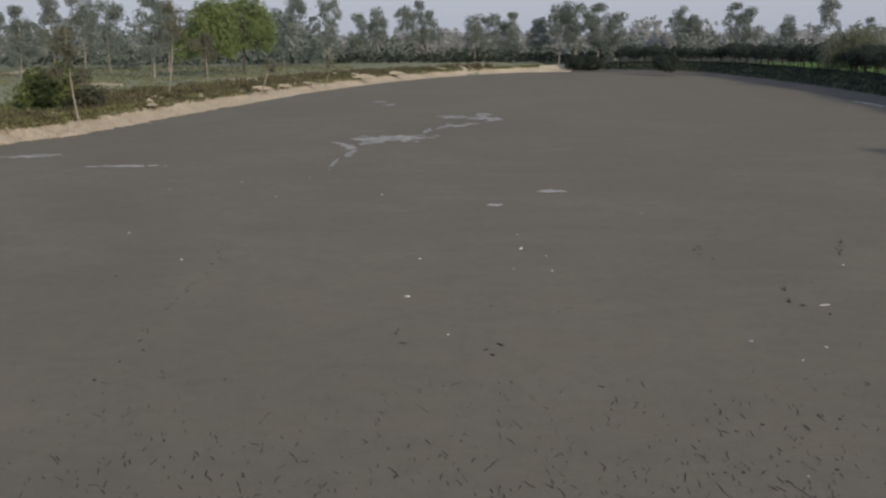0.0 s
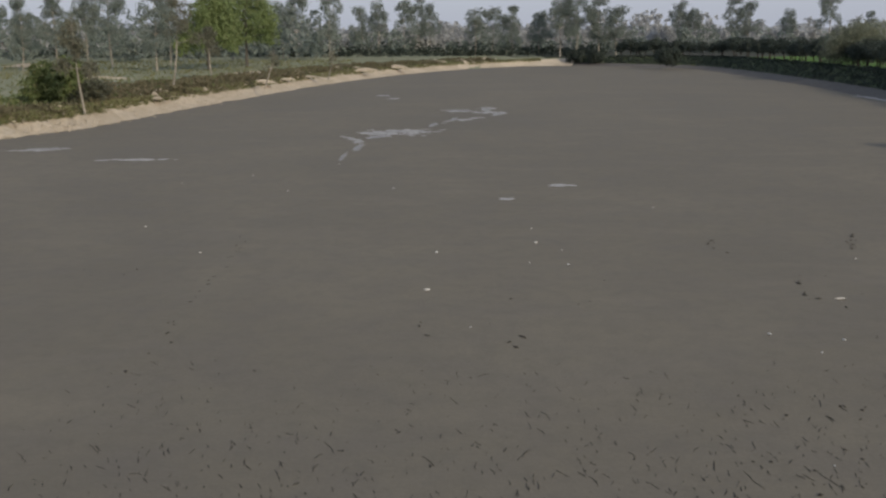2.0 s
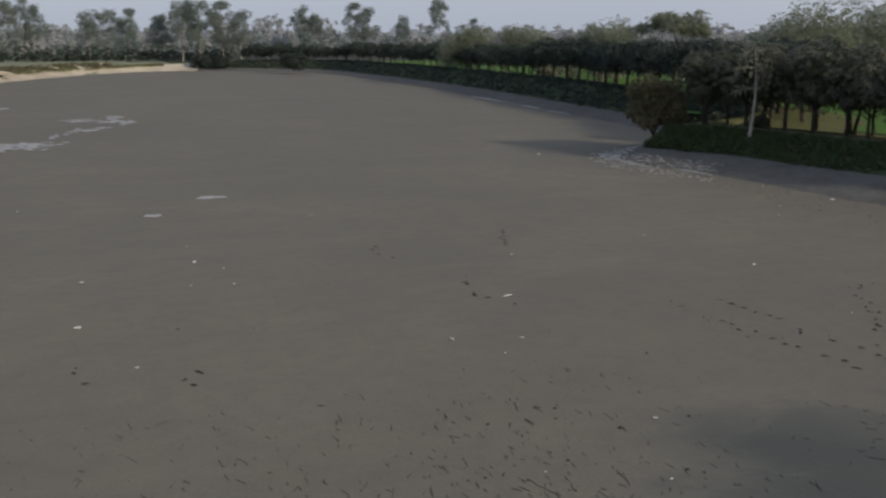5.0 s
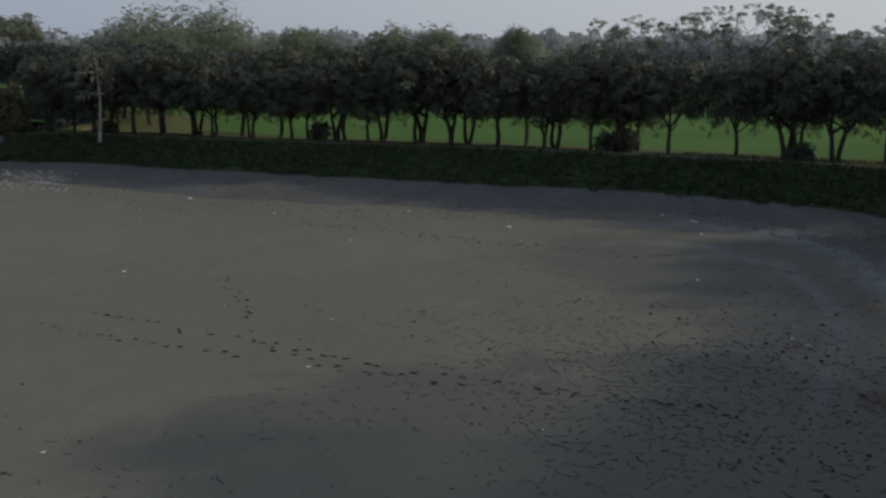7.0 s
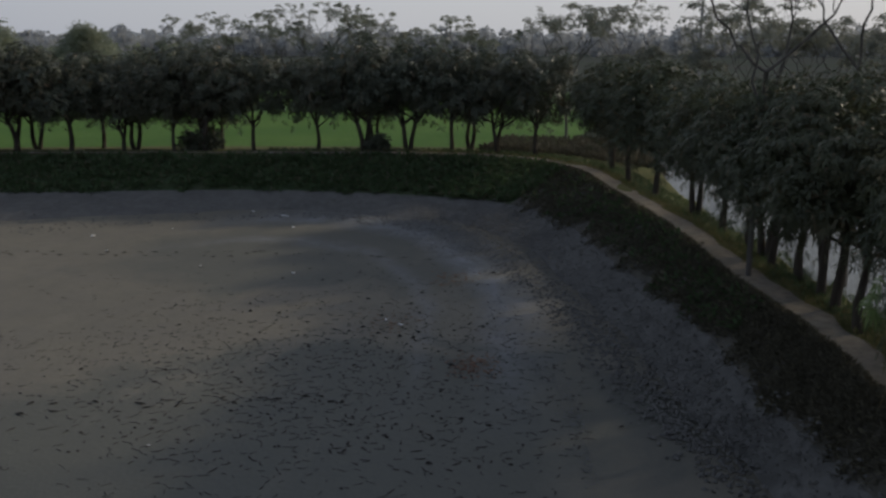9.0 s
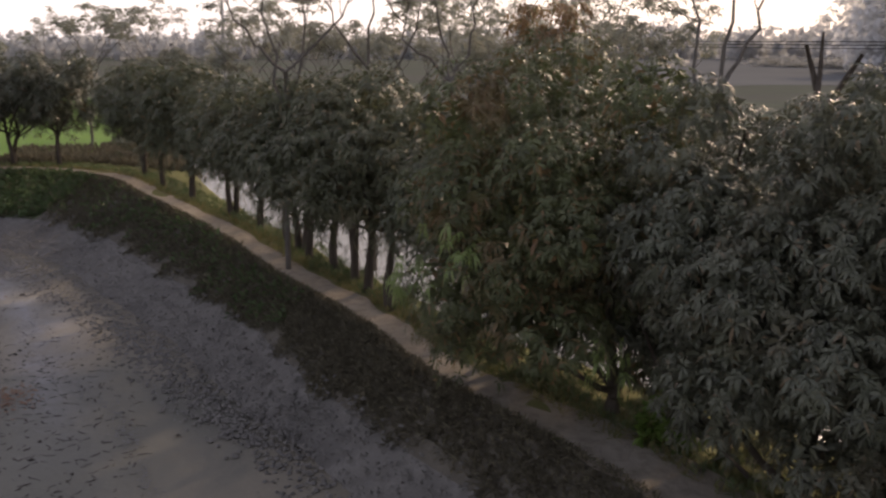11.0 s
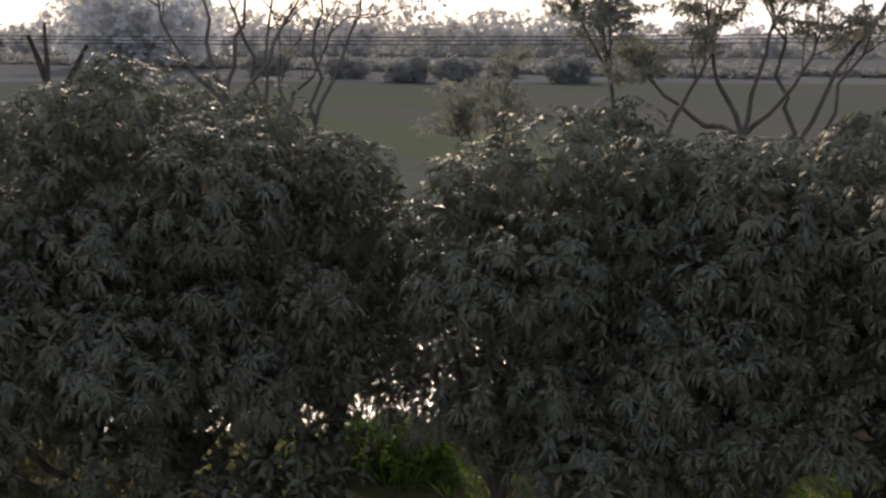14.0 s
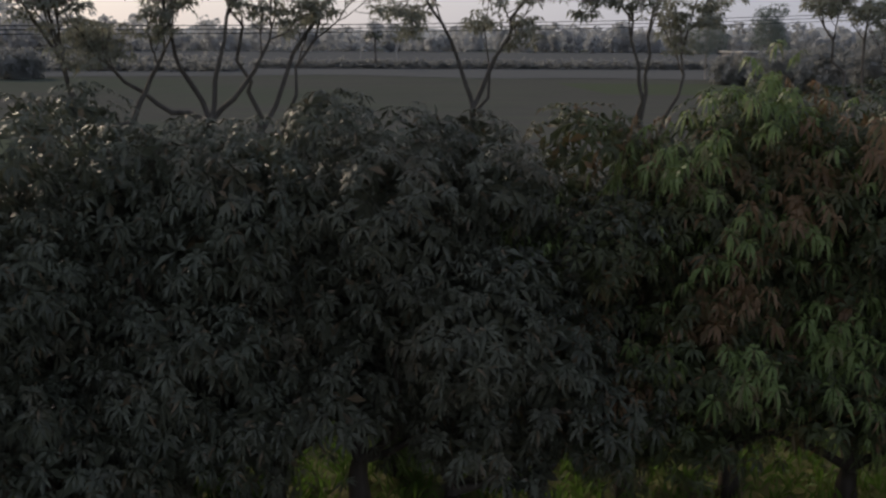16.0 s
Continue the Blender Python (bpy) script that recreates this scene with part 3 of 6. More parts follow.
# foot of the bank on the bed, foot of its grass, crest: x, y each; then the height of the crest
STATIONS = [
    ((-38, -4), (-38.5, -6), (-39, -7.5), 0.0), ((-20, -2.8), (-20, -5), (-20, -6.3), 0.0), ((-5, -2.6), (-5, -4.7), (-5, -5.9), 0.0),
    ((8, -2.2), (8, -3.95), (8, -4.75), 0.0), ((15.9, -0.8), (15.3, -2.2), (15, -3.25), 0.0), ((19.4, 0.2), (19.4, -1.35), (19.1, -2.75), 0.0),
    ((23.2, 1.2), (24.3, -0.6), (24, -1.75), 0.0), ((28.7, 2.8), (30.5, 1.25), (30.3, -0.8), 0.0), ((35.2, 5.1), (37, 2.95), (38, 0.95), 0.0),
    ((39.4, 7.9), (41.5, 5.6), (44.5, 3.2), 0.15), ((40.6, 10.8), (43.2, 9.2), (47, 8.2), 0.3), ((41.4, 16.7), (44.0, 17.7), (46.3, 18.6), 0.3),
    ((37.1, 26.3), (41.6, 29), (44.3, 30.6), 0.3), ((33, 36.7), (38.6, 41.5), (40.6, 43.8), 0.3), ((32.1, 48.5), (36.4, 53), (38.2, 55), 0.3),
    ((30.5, 57), (34.3, 58.6), (36.4, 59), 0.2), ((35.5, 63.5), (38, 62.5), (40.5, 61.5), 0.2), ((43, 68.5), (45.5, 67.5), (48, 66.5), 0.4),
    ((44.2, 76), (48, 76), (51, 76), 0.7), ((46, 97), (50, 97), (53, 97), 0.8), ((48.5, 127), (53, 127), (57, 127), 0.8),
    ((50, 160), (55, 160), (58.5, 160), 0.8), ((50, 200), (55, 200), (59, 200), 0.8), ((48, 230), (53, 233), (57, 236), 0.7),
    ((37, 246), (40, 251), (42, 255), 0.5), ((25, 257), (26, 261), (27, 264), 0.0), ((8.6, 250), (7.5, 252), (7, 253.5), -0.5),
    ((-11, 213), (-13, 214.5), (-14, 215.3), -0.6), ((-23.3, 168), (-25.5, 168.8), (-26.7, 169.3), -0.55), ((-29.3, 129), (-31.6, 129.5), (-33, 130), -0.5),
    ((-32.6, 103), (-34.8, 103.4), (-36, 103.6), -0.5), ((-34.6, 85), (-36.6, 85.2), (-38, 85.4), -0.5), ((-37.6, 75.5), (-39.5, 76), (-41, 76.5), -0.5),
    ((-44, 50), (-46, 50), (-47.5, 50), -0.4), ((-46, 20), (-48, 20), (-49.5, 20), -0.2)]
STEP = 14


def closed_spline(p, step):
    p = np.array(p, float)
    s = np.arange(step)[:, None] / step
    out = []
    for i in range(len(p)):
        a, b, c, d = p[i - 1], p[i], p[(i + 1) % len(p)], p[(i + 2) % len(p)]
        out.append(0.5 * (2 * b + (c - a) * s + (2 * a - 5 * b + 4 * c - d) * s ** 2 + (3 * b - a - 3 * c + d) * s ** 3))
    return np.concatenate(out)


foot = closed_spline([(*s[0], BED - 0.04) for s in STATIONS], STEP)
sod_foot = closed_spline([(*s[1], -1.15 if s[3] > -0.15 else -1.2) for s in STATIONS], STEP)
crest = closed_spline([(*s[2], s[3]) for s in STATIONS], STEP)
tangent = np.roll(crest, -1, 0) - np.roll(crest, 1, 0)
outward = np.stack([tangent[:, 1], -tangent[:, 0], 0 * tangent[:, 0]], 1)
outward /= np.linalg.norm(outward, axis=1)[:, None]
for turn in range(6):
    outward = (np.roll(outward, 1, 0) + outward + np.roll(outward, -1, 0)) / 3
outward /= np.linalg.norm(outward, axis=1)[:, None]
COLS = len(crest)
# the crest leans a little over the slope along the path
reach = np.interp(np.arange(COLS) / STEP, (1.5, 3.0, 8.0, 9.5), (0.0, 0.22, 0.22, 0.0))
crest = crest - outward * reach[:, None]


def strip(name, rows, first, last, material, rough=0.0, seed=1):
    """A band of quads over the columns first to last of the shore; rows go inwards out."""
    k = np.arange(first, last + 1) % COLS
    v = np.stack([r[k] for r in rows])
    if rough:
        inner = v[1:-1]
        inner[..., 2] += rough * fbm(inner[..., 0], inner[..., 1], 0.7, seed)
    return mesh_object(name, v.reshape(-1, 3), grid_faces(len(rows), len(k)), material, smooth=True)


def between(a, b, n):
    return [a + (b - a) * s for s in np.linspace(0, 1, n)]


def shift(d, dz):
    return crest + outward * d + np.array([0, 0, dz])


GREEN_TO = 25 * STEP
tagged(strip("bank_slope_bare", between(foot - np.array([0, 0, 0.15]), sod_foot, 7), 0, GREEN_TO, DAMP, 0.09), "bare cracked grey mud slope below the grass", "bank", kind="structure")
tagged(strip("bank_slope_weedy", between(sod_foot, crest, 7), 0, 9 * STEP, DULL_SOD, 0.1, 2), "steep pond bank with dry dull weeds", "bank", kind="structure")
tagged(strip("bank_slope_grass", between(sod_foot, crest, 7), 9 * STEP, GREEN_TO, SOD, 0.1, 2), "steep pond bank overgrown with dark weeds", "bank", kind="structure")
tagged(strip("bank_slope_sand", between(foot - np.array([0, 0, 0.15]), sod_foot, 5) + between(sod_foot, crest, 5)[1:], GREEN_TO, COLS, SAND, 0.34, 3), "pale sandy eroded pond bank", "bank", kind="structure")
tagged(strip("crest_verge", [shift(0, 0), shift(0.7, 0.03), shift(1.4, 0.03), shift(2.1, -0.04), shift(3.0, -0.8)], 0, GREEN_TO, VERGE, 0.05, 4), "grassy crest of the pond bank", "bank", kind="structure")
tagged(strip("crest_meadow", [shift(0, 0), shift(1.0, 0.06), shift(2.0, 0.05), shift(4.0, 0.0), shift(5.0, -0.9)], GREEN_TO, COLS, MEADOW, 0.12, 5), "grass and pale earth along the sandy bank", "bank", kind="structure")

path_wide = np.interp(np.arange(COLS) / STEP, (3.3, 4.2, 8.0, 9.0), (1.22, 0.86, 0.86, 1.0))
path_in = shift(0.05, 0.045) + outward * 0.2 * fbm(crest[:, 0], crest[:, 1], 0.9, 8)[:, None]
path_out = shift(0, 0.05) + outward * (path_wide + 0.22 * fbm(crest[:, 0], crest[:, 1], 0.9, 9))[:, None]
tagged(strip("path", between(path_in, path_out, 5), 0, 11 * STEP, DUST, 0.03, 6), "narrow trodden earth path on the bank crest", "path", kind="structure")
narrow_in, narrow_out = shift(0.35, 0.055), shift(0.85, 0.055)
tagged(strip("path_narrow", between(narrow_in, narrow_out, 3), 11 * STEP, 16 * STEP, DUST, 0.02, 7), "narrow worn path between weeds on the crest", "path", kind="structure")

# pond bed
bx = np.concatenate([np.linspace(-52, -14, 20), np.linspace(-12, 46, 100), np.linspace(47, 64, 10)])
by = np.concatenate([np.linspace(-9, 50, 100), np.linspace(52, 270, 90)])
X, Y = np.meshgrid(bx, by, indexing="xy")
Zb = BED + 0.035 * fbm(X, Y, 0.25, 11) + 0.012 * fbm(X, Y, 1.3, 12)
tagged(mesh_object("pond_bed", np.stack([X, Y, Zb], -1).reshape(-1, 3), grid_faces(len(by), len(bx)), MUD, smooth=True),
       "drying brown mud floor of an empty pond, cracked and trodden", "pond bed", kind="structure")


# the land all round, one sheet to the horizon
def edge_distance(x, y):
    """Signed distance to the crest line, positive outside, and the crest's height there."""
    px, py = crest[::2, 0], crest[::2, 1]
    best, index = np.full(x.shape, 1e9), np.zeros(x.shape, int)
    inside = np.zeros(x.shape, bool)
    for i in range(len(px)):
        ax, ay, ex, ey = px[i - 1], py[i - 1], px[i] - px[i - 1], py[i] - py[i - 1]
        s = np.clip(((x - ax) * ex + (y - ay) * ey) / (ex * ex + ey * ey), 0, 1)
        d = np.hypot(x - ax - s * ex, y - ay - s * ey)
        near = d < best
        best, index = np.where(near, d, best), np.where(near, i, index)
        cross = (ay > y) != (py[i] > y)
        inside ^= cross & (x < ax + (y - ay) * ex / (ey if abs(ey) > 1e-9 else 1e-9))
    return np.where(inside, -best, best), crest[::2, 2][index]


CANAL = [(58, -4.0), (48, -4.6), (40, -5.2), (30, -6.6), (24, -7.6), (18, -8.9), (13, -10.9), (9.6, -12.9), (7.9, -14.2), (6.8, -16.0)]
CANAL_HALF = 2.9


def canal_distance(x, y):
    best = np.full(x.shape, 1e9)
    for (ax, ay), (cx, cy) in zip(CANAL, CANAL[1:]):
        ex, ey = cx - ax, cy - ay
        s = np.clip(((x - ax) * ex + (y - ay) * ey) / (ex * ex + ey * ey), 0, 1)
        best = np.minimum(best, np.hypot(x - ax - s * ex, y - ay - s * ey))
    return best


def spaced(lo, hi, fine, far):
    mid = np.arange(lo, hi, fine)
    steps = fine * 1.22 ** np.arange(1, 60)
    out = np.cumsum(steps)
    out = out[out < far]
    return np.concatenate([(lo - out)[::-1], mid, hi + out])


def land_height(x, y):
    d, zt = edge_distance(x, y)
    s = np.clip((d - 3.0) / 7.0, 0, 1)
    z = (zt - 0.06) * (1 - s) - 0.3 * s
    z += 0.07 * fbm(x, y, 0.15, 21) * np.clip((30 - d) / 15, 0, 1) * np.clip((47 - x) / 3, 0, 1) + (0.25 * fbm(x, y, 0.05, 22) + 0.15) * np.clip(d / 20, 0, 1) * (x < 10) * (y > 20)
    z = np.where(d < 2.2, np.minimum(z, zt - 0.3), z)
    z = np.where(d < 1.0, -3.2, z)
    c = canal_distance(x, y)
    dip = np.clip((CANAL_HALF + 0.7 - c) / 1.2, 0, 1)
    return z * (1 - dip) + -1.6 * dip


gx, gy = spaced(-60, 76, 1.0, 2600), spaced(-30, 90, 1.0, 2600)
X, Y = np.meshgrid(gx, gy, indexing="xy")
ground_z = land_height(X, Y)
ground = mesh_object("ground", np.stack([X, Y, ground_z], -1).reshape(-1, 3), grid_faces(len(gy), len(gx)), FIELD, smooth=True)
ground.data.materials.append(MEADOW)
ground.data.materials.append(VERGE)
cx = np.array([p.center[:2] for p in ground.data.polygons])
dist, _ = edge_distance(cx[:, 0], cx[:, 1])
slot = np.where((cx[:, 0] < 20) & (cx[:, 1] > -30) & (cx[:, 1] < 420) & ((cx[:, 0] < -10) | (cx[:, 1] > 200)), 1, np.where(((dist < 9) & (cx[:, 0] < 60)), 2, 0))
ground.data.polygons.foreach_set("material_index", slot.astype(np.int32))
tagged(ground, "flat farmland with meadow, ploughed soil and verges", "ground", kind="structure")


def sheet(name, corners, z, material, nx, ny, seed, ripple=0.03):
    """A four-cornered patch of land, lightly uneven."""
    a, b, c, d = [np.array(p, float) for p in corners]
    u, v = np.meshgrid(np.linspace(0, 1, nx), np.linspace(0, 1, ny), indexing="xy")
    u, v = u[..., None], v[..., None]
    p = (a * (1 - u) + b * u) * (1 - v) + (d * (1 - u) + c * u) * v
    zz = z + ripple * 0.15 * fbm(p[..., 0], p[..., 1], 0.3, seed)
    return mesh_object(name, np.concatenate([p, zz[..., None]], -1).reshape(-1, 3), grid_faces(ny, nx), material, smooth=True)


tagged(sheet("crop_field", [(51.6, 4.6), (120, -5), (125, 120), (47, 78)], -0.2, CROP, 40, 40, 31), "bright green young crop field behind the trees", "field", kind="structure")

tagged(sheet("crop_field", [(66, 92), (190, 100), (190, 300), (66, 280)], -0.275, CROP, 30, 30, 35), "green crop field behind the far row of trees", "field", kind="structure")
DULL_CROP = earth_material("dull_green_crop", (0.082, 0.1, 0.066), (0.086, 0.1, 0.07), (0.095, 0.104, 0.08), 0.3, 0.7)
DULL_CROP.node_tree.nodes["Principled BSDF"].inputs["Specular IOR Level"].default_value = 0.0
tagged(sheet("crop_strip", [(38, -78), (92, -84), (96, -96), (40, -90)], -0.288, DULL_CROP, 20, 6, 32), "strip of low green crop in the ploughed field", "field", kind="structure")
tagged(sheet("crop_strip", [(-110, -92), (-22, -104), (-20, -130), (-120, -120)], -0.288, DULL_CROP, 30, 8, 33), "green crop strip near the farm buildings", "field", kind="structure")
tagged(sheet("crop_strip", [(12, -36), (60, -60), (62, -70), (8, -50)], -0.288, DULL_CROP, 30, 8, 34), "strip of low green crop in the ploughed field", "field", kind="structure")

# Paler than the near soil: haze over the far fields is in the colour.
FAR_SOIL = earth_material("hazy_far_fields", (0.125, 0.13, 0.13), (0.112, 0.117, 0.118), (0.138, 0.142, 0.138), 0.08, 0.3)
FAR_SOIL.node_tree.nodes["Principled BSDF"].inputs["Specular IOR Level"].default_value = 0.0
far_az = np.radians(np.linspace(118, 214, 60))
far_r = np.array([150.0, 168.0, 200.0, 260.0, 340.0, 430.0])
wave = 1 + 0.03 * np.sin(far_az * 9) + 0.02 * np.sin(far_az * 23)
fv = np.stack([np.sin(far_az)[None] * far_r[:, None] * wave, np.cos(far_az)[None] * far_r[:, None] * wave, np.full((6, 60), -0.26)], -1)
tagged(mesh_object("far_field", fv.reshape(-1, 3), grid_faces(6, 60)[:, ::-1], FAR_SOIL, smooth=True), "fields beyond the ploughed land, paled for haze", "field", kind="structure")

# canal
ca = np.array(CANAL, float)
ct = np.gradient(ca, axis=0)
cn = np.stack([-ct[:, 1], ct[:, 0]], 1) / np.linalg.norm(ct, axis=1)[:, None]
wv = np.concatenate([np.c_[ca + cn * (CANAL_HALF + 0.5), np.full(len(ca), -0.72)], np.c_[ca - cn * (CANAL_HALF + 0.5), np.full(len(ca), -0.72)]])
tagged(mesh_object("canal_water", wv, grid_faces(2, len(ca)), WATER), "narrow glittering ditch of water behind the trees", "water", kind="structure")

# ------------------------------------------------------------ hazy distance
def far_belt(name, radius, low, high, material, seed, label, lift=0.0):
    """The farthest woods: a ring with a finely ragged top."""
    n = 9000
    az = np.linspace(0, 2 * np.pi, n, endpoint=False)
    x, y, k = np.sin(az) * radius, np.cos(az) * radius, np.arange(n)
    h = low + (high - low) * np.clip(0.4 + 0.18 * fbm(x, y, 0.012, seed, 2) + 0.5 * fbm(x, y, 0.07, seed + 1, 5), 0, 1.4)
    h = h * (1.0 + lift * np.exp(-((np.degrees(az) - 143.0) / 20.0) ** 2))
    v = np.concatenate([np.stack([x, y, 0 * x - 4], 1), np.stack([x * 1.004, y * 1.004, h], 1)])
    f = np.stack([k, (k + 1) % n, (k + 1) % n + n, k + n], 1)
    return tagged(mesh_object(name, v, f, material), label, "backdrop", kind="structure")


def woods(name, count, near, far, low, high, material, seed, label, taller=(), sector=(0, 360), leaf=2.5):
    """Far woods: many ragged crowns of leaf clumps standing in a ring."""
    rng = np.random.default_rng(seed)
    centres, leans = [], []
    for i in range(count):
        deg = rng.uniform(*sector)
        r = rng.uniform(near, far)
        lift = 1.0 + sum(g * math.exp(-((deg - m) / w) ** 2) for m, w, g in taller)
        tall = (low + (high - low) * rng.random() ** 1.6) * lift
        x, y = math.sin(radians(deg)) * r, math.cos(radians(deg)) * r
        n = 46
        t = rng.random(n)
        wide = tall * rng.uniform(0.28, 0.5) * np.sqrt(np.clip(1.08 - (t * 2 - 0.9) ** 2 * 0.8, 0.05, 1)) * rng.uniform(0.2, 1.1, n)
        az = rng.uniform(0, 6.28, n)
        centres.append(np.stack([x + np.cos(az) * wide, y + np.sin(az) * wide, tall * (0.12 + 0.88 * t) - 0.5], 1))
    p = np.concatenate(centres)
    v, f = leaf_cloud(rng, p, rng.normal(0, 1, p.shape), 5, leaf * 0.6, leaf * 0.42, 0.3, 0.6)
    return tagged(mesh_object(name, v, f, material), label, "woods", kind="stuff")


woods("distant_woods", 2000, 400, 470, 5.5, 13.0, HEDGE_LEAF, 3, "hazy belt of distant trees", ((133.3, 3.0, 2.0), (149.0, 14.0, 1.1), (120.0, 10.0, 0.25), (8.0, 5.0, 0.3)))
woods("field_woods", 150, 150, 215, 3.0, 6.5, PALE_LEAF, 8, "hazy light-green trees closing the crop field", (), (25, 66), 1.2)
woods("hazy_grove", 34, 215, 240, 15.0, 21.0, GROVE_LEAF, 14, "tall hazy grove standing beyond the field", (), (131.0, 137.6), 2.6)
woods("meadow_woods", 70, 250, 340, 7.0, 16.0, EUCALYPT, 5, "grove of hazy trees behind the meadow", (), (331, 352), 1.5)
woods("meadow_woods", 90, 330, 390, 4.0, 10.0, EUCALYPT, 6, "low trees behind the far end of the pond", (), (348, 392), 1.5)
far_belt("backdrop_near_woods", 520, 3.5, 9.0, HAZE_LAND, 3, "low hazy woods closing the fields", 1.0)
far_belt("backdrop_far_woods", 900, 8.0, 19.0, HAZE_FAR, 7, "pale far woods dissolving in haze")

# ------------------------------------------------------------ mango trees along the banks
SOUTH_EYE = (-0.7, 1.8)
NEAR = [  # azimuth, distance, height, lowest leaves, radius, leaf material, seed, label
    (118.6, 14.9, 6.35, -0.35, 2.45, MANGO_FRESH, 41, "large mango tree with browning top beside the path"),
    (114.3, 17.2, 4.9, -0.3, 1.7, MANGO, 58, "dark mango tree between the path and the ditch"),
    (121.6, 16.6, 4.7, -0.3, 1.5, MANGO, 59, "dark mango tree between the path and the ditch"),
    (125.5, 13.7, 5.6, -0.5, 1.95, MANGO, 42, "dark mango tree crowded beside its neighbours"),
    (129.8, 12.7, 4.8, -0.6, 1.80, MANGO, 43, "dark mango tree with dense leaf whorls"),
    (135.3, 12.6, 5.75, -0.6, 2.05, MANGO, 44, "dark mango tree with dense leaf whorls"),
    (140.2, 12.2, 5.15, 0.0, 1.75, MANGO, 45, "dark mango tree beside the ditch"),
    (144.6, 12.3, 4.75, 0.5, 1.2, MANGO, 46, "smaller mango tree beside the ditch"),
    (154.6, 11.4, 4.75, -0.55, 1.45, MANGO, 47, "dark mango tree in tall grass"),
    (159.2, 11.3, 5.25, -0.5, 1.85, MANGO, 48, "dark mango tree in tall grass"),
    (165.4, 11.2, 5.05, -0.4, 1.85, MANGO, 49, "dark mango tree in tall grass"),
    (171.0, 11.3, 4.9, 0.2, 1.70, MANGO, 50, "dark mango tree in tall grass"),
    (176.3, 11.6, 5.2, 0.05, 1.85, MANGO, 51, "dark mango tree in tall grass"),
    (182.0, 11.3, 5.05, -0.3, 1.75, MANGO, 52, "dark mango tree in tall grass"),
    (187.3, 11.4, 4.6, -0.3, 1.60, MANGO, 53, "low dark mango tree in tall grass"),
    (192.6, 12.0, 5.05, -0.2, 1.80, MANGO_FRESH, 54, "mango tree with pale new and browning leaves"),
    (198.6, 12.4, 5.3, -0.1, 2.00, MANGO_FRESH, 55, "mango tree with pale new and browning leaves"),
    (205.2, 12.6, 5.35, -0.1, 2.15, MANGO_FRESH, 56, "mango tree with pale new and browning leaves"),
    (212.0, 12.8, 5.2, -0.2, 2.00, MANGO, 57, "dark mango tree in tall grass"),
]
for az, dist, h, low, r, m, seed, words in NEAR:
    x, y = polar(az, dist, SOUTH_EYE)
    tree = mango_tree(seed, h, low, r, 0.16, 12, 0.145, m, 0.13, words, "mango trees along the bank", rust={41: 2, 54: 1, 55: 1, 56: 1}.get(seed, 0), face=-math.pi / 2, sway=(-0.9, -0.3) if seed == 41 else (0.0, 0.0), hang=0.3, floor=low + 0.5)
    place(tree, x, y, -0.05, -az)

MID_LABEL = "dense dark mango tree in the row along the bank"
mids = [mango_tree(60 + i, 5.6, 1.35, 2.1, 0.3, 9, 0.26, MANGO, 0.1, MID_LABEL, "mango trees along the bank", two=(i in (1, 3)), hang=0.35, lobes=20, lump=0.4) for i in range(5)]
rng = np.random.default_rng(5)
# (21.2, -3.6) is an added tree that keeps the sun off the bed.
south_row = [(15.2, -4.75), (17.3, -4.4), (19.8, -3.75), (21.2, -3.6), (22.5, -3.45), (23.6, -3.0), (25.1, -2.9), (26.6, -2.7), (28.5, -2.5), (30.7, -2.0), (33.6, -1.3), (37.2, -0.6), (41.0, 0.4), (44.6, 1.1)]
rows = [mango_tree(70 + i, 5.5, 1.7, 2.0, 0.24, 10, 0.2, ROW_LEAF, 0.1, MID_LABEL, "mango trees along the bank", two=(i == 1), hang=0.35) for i in range(3)]
for i, (x, y) in enumerate(south_row):
    args = (x + rng.uniform(-0.4, 0.4), y + rng.uniform(-0.3, 0.2), -0.05, rng.uniform(0, 360), rng.uniform(0.84, 1.02))
    if i < 3:
        place(rows[i], *args)
    else:
        again(rows[i % 3], *args, wide=rng.uniform(0.95, 1.15))
spots = []
k = 10 * STEP - 6
walked = 0.0
while k < 15 * STEP - 4:
    c = crest[k] + outward[k] * rng.uniform(1.4, 2.2)
    spots.append((c[0], c[1], c[2], 0.98))
    if rng.random() < 0.75:
        c2 = crest[k] + outward[k] * rng.uniform(3.6, 5.5) + rng.normal(0, 0.4, 3)
        spots.append((c2[0], c2[1], c[2] - 0.1, 1.02))
    gap, go = rng.uniform(1.5, 2.6), 0.0
    while go < gap and k < COLS - 1:
        go += float(np.linalg.norm(crest[k + 1] - crest[k]))
        k += 1
used = set()
for i, (x, y, z, s) in enumerate(spots):
    v = int(rng.integers(0, 5))
    args = (x, y, z - 0.05, rng.uniform(0, 360), s * rng.choice((0.84, 0.96, 1.0, 1.04)) * rng.uniform(0.95, 1.05))
    if v not in used:
        used.add(v)
        place(mids[v], *args)
    else:
        again(mids[v], *args, wide=rng.uniform(1.0, 1.25))

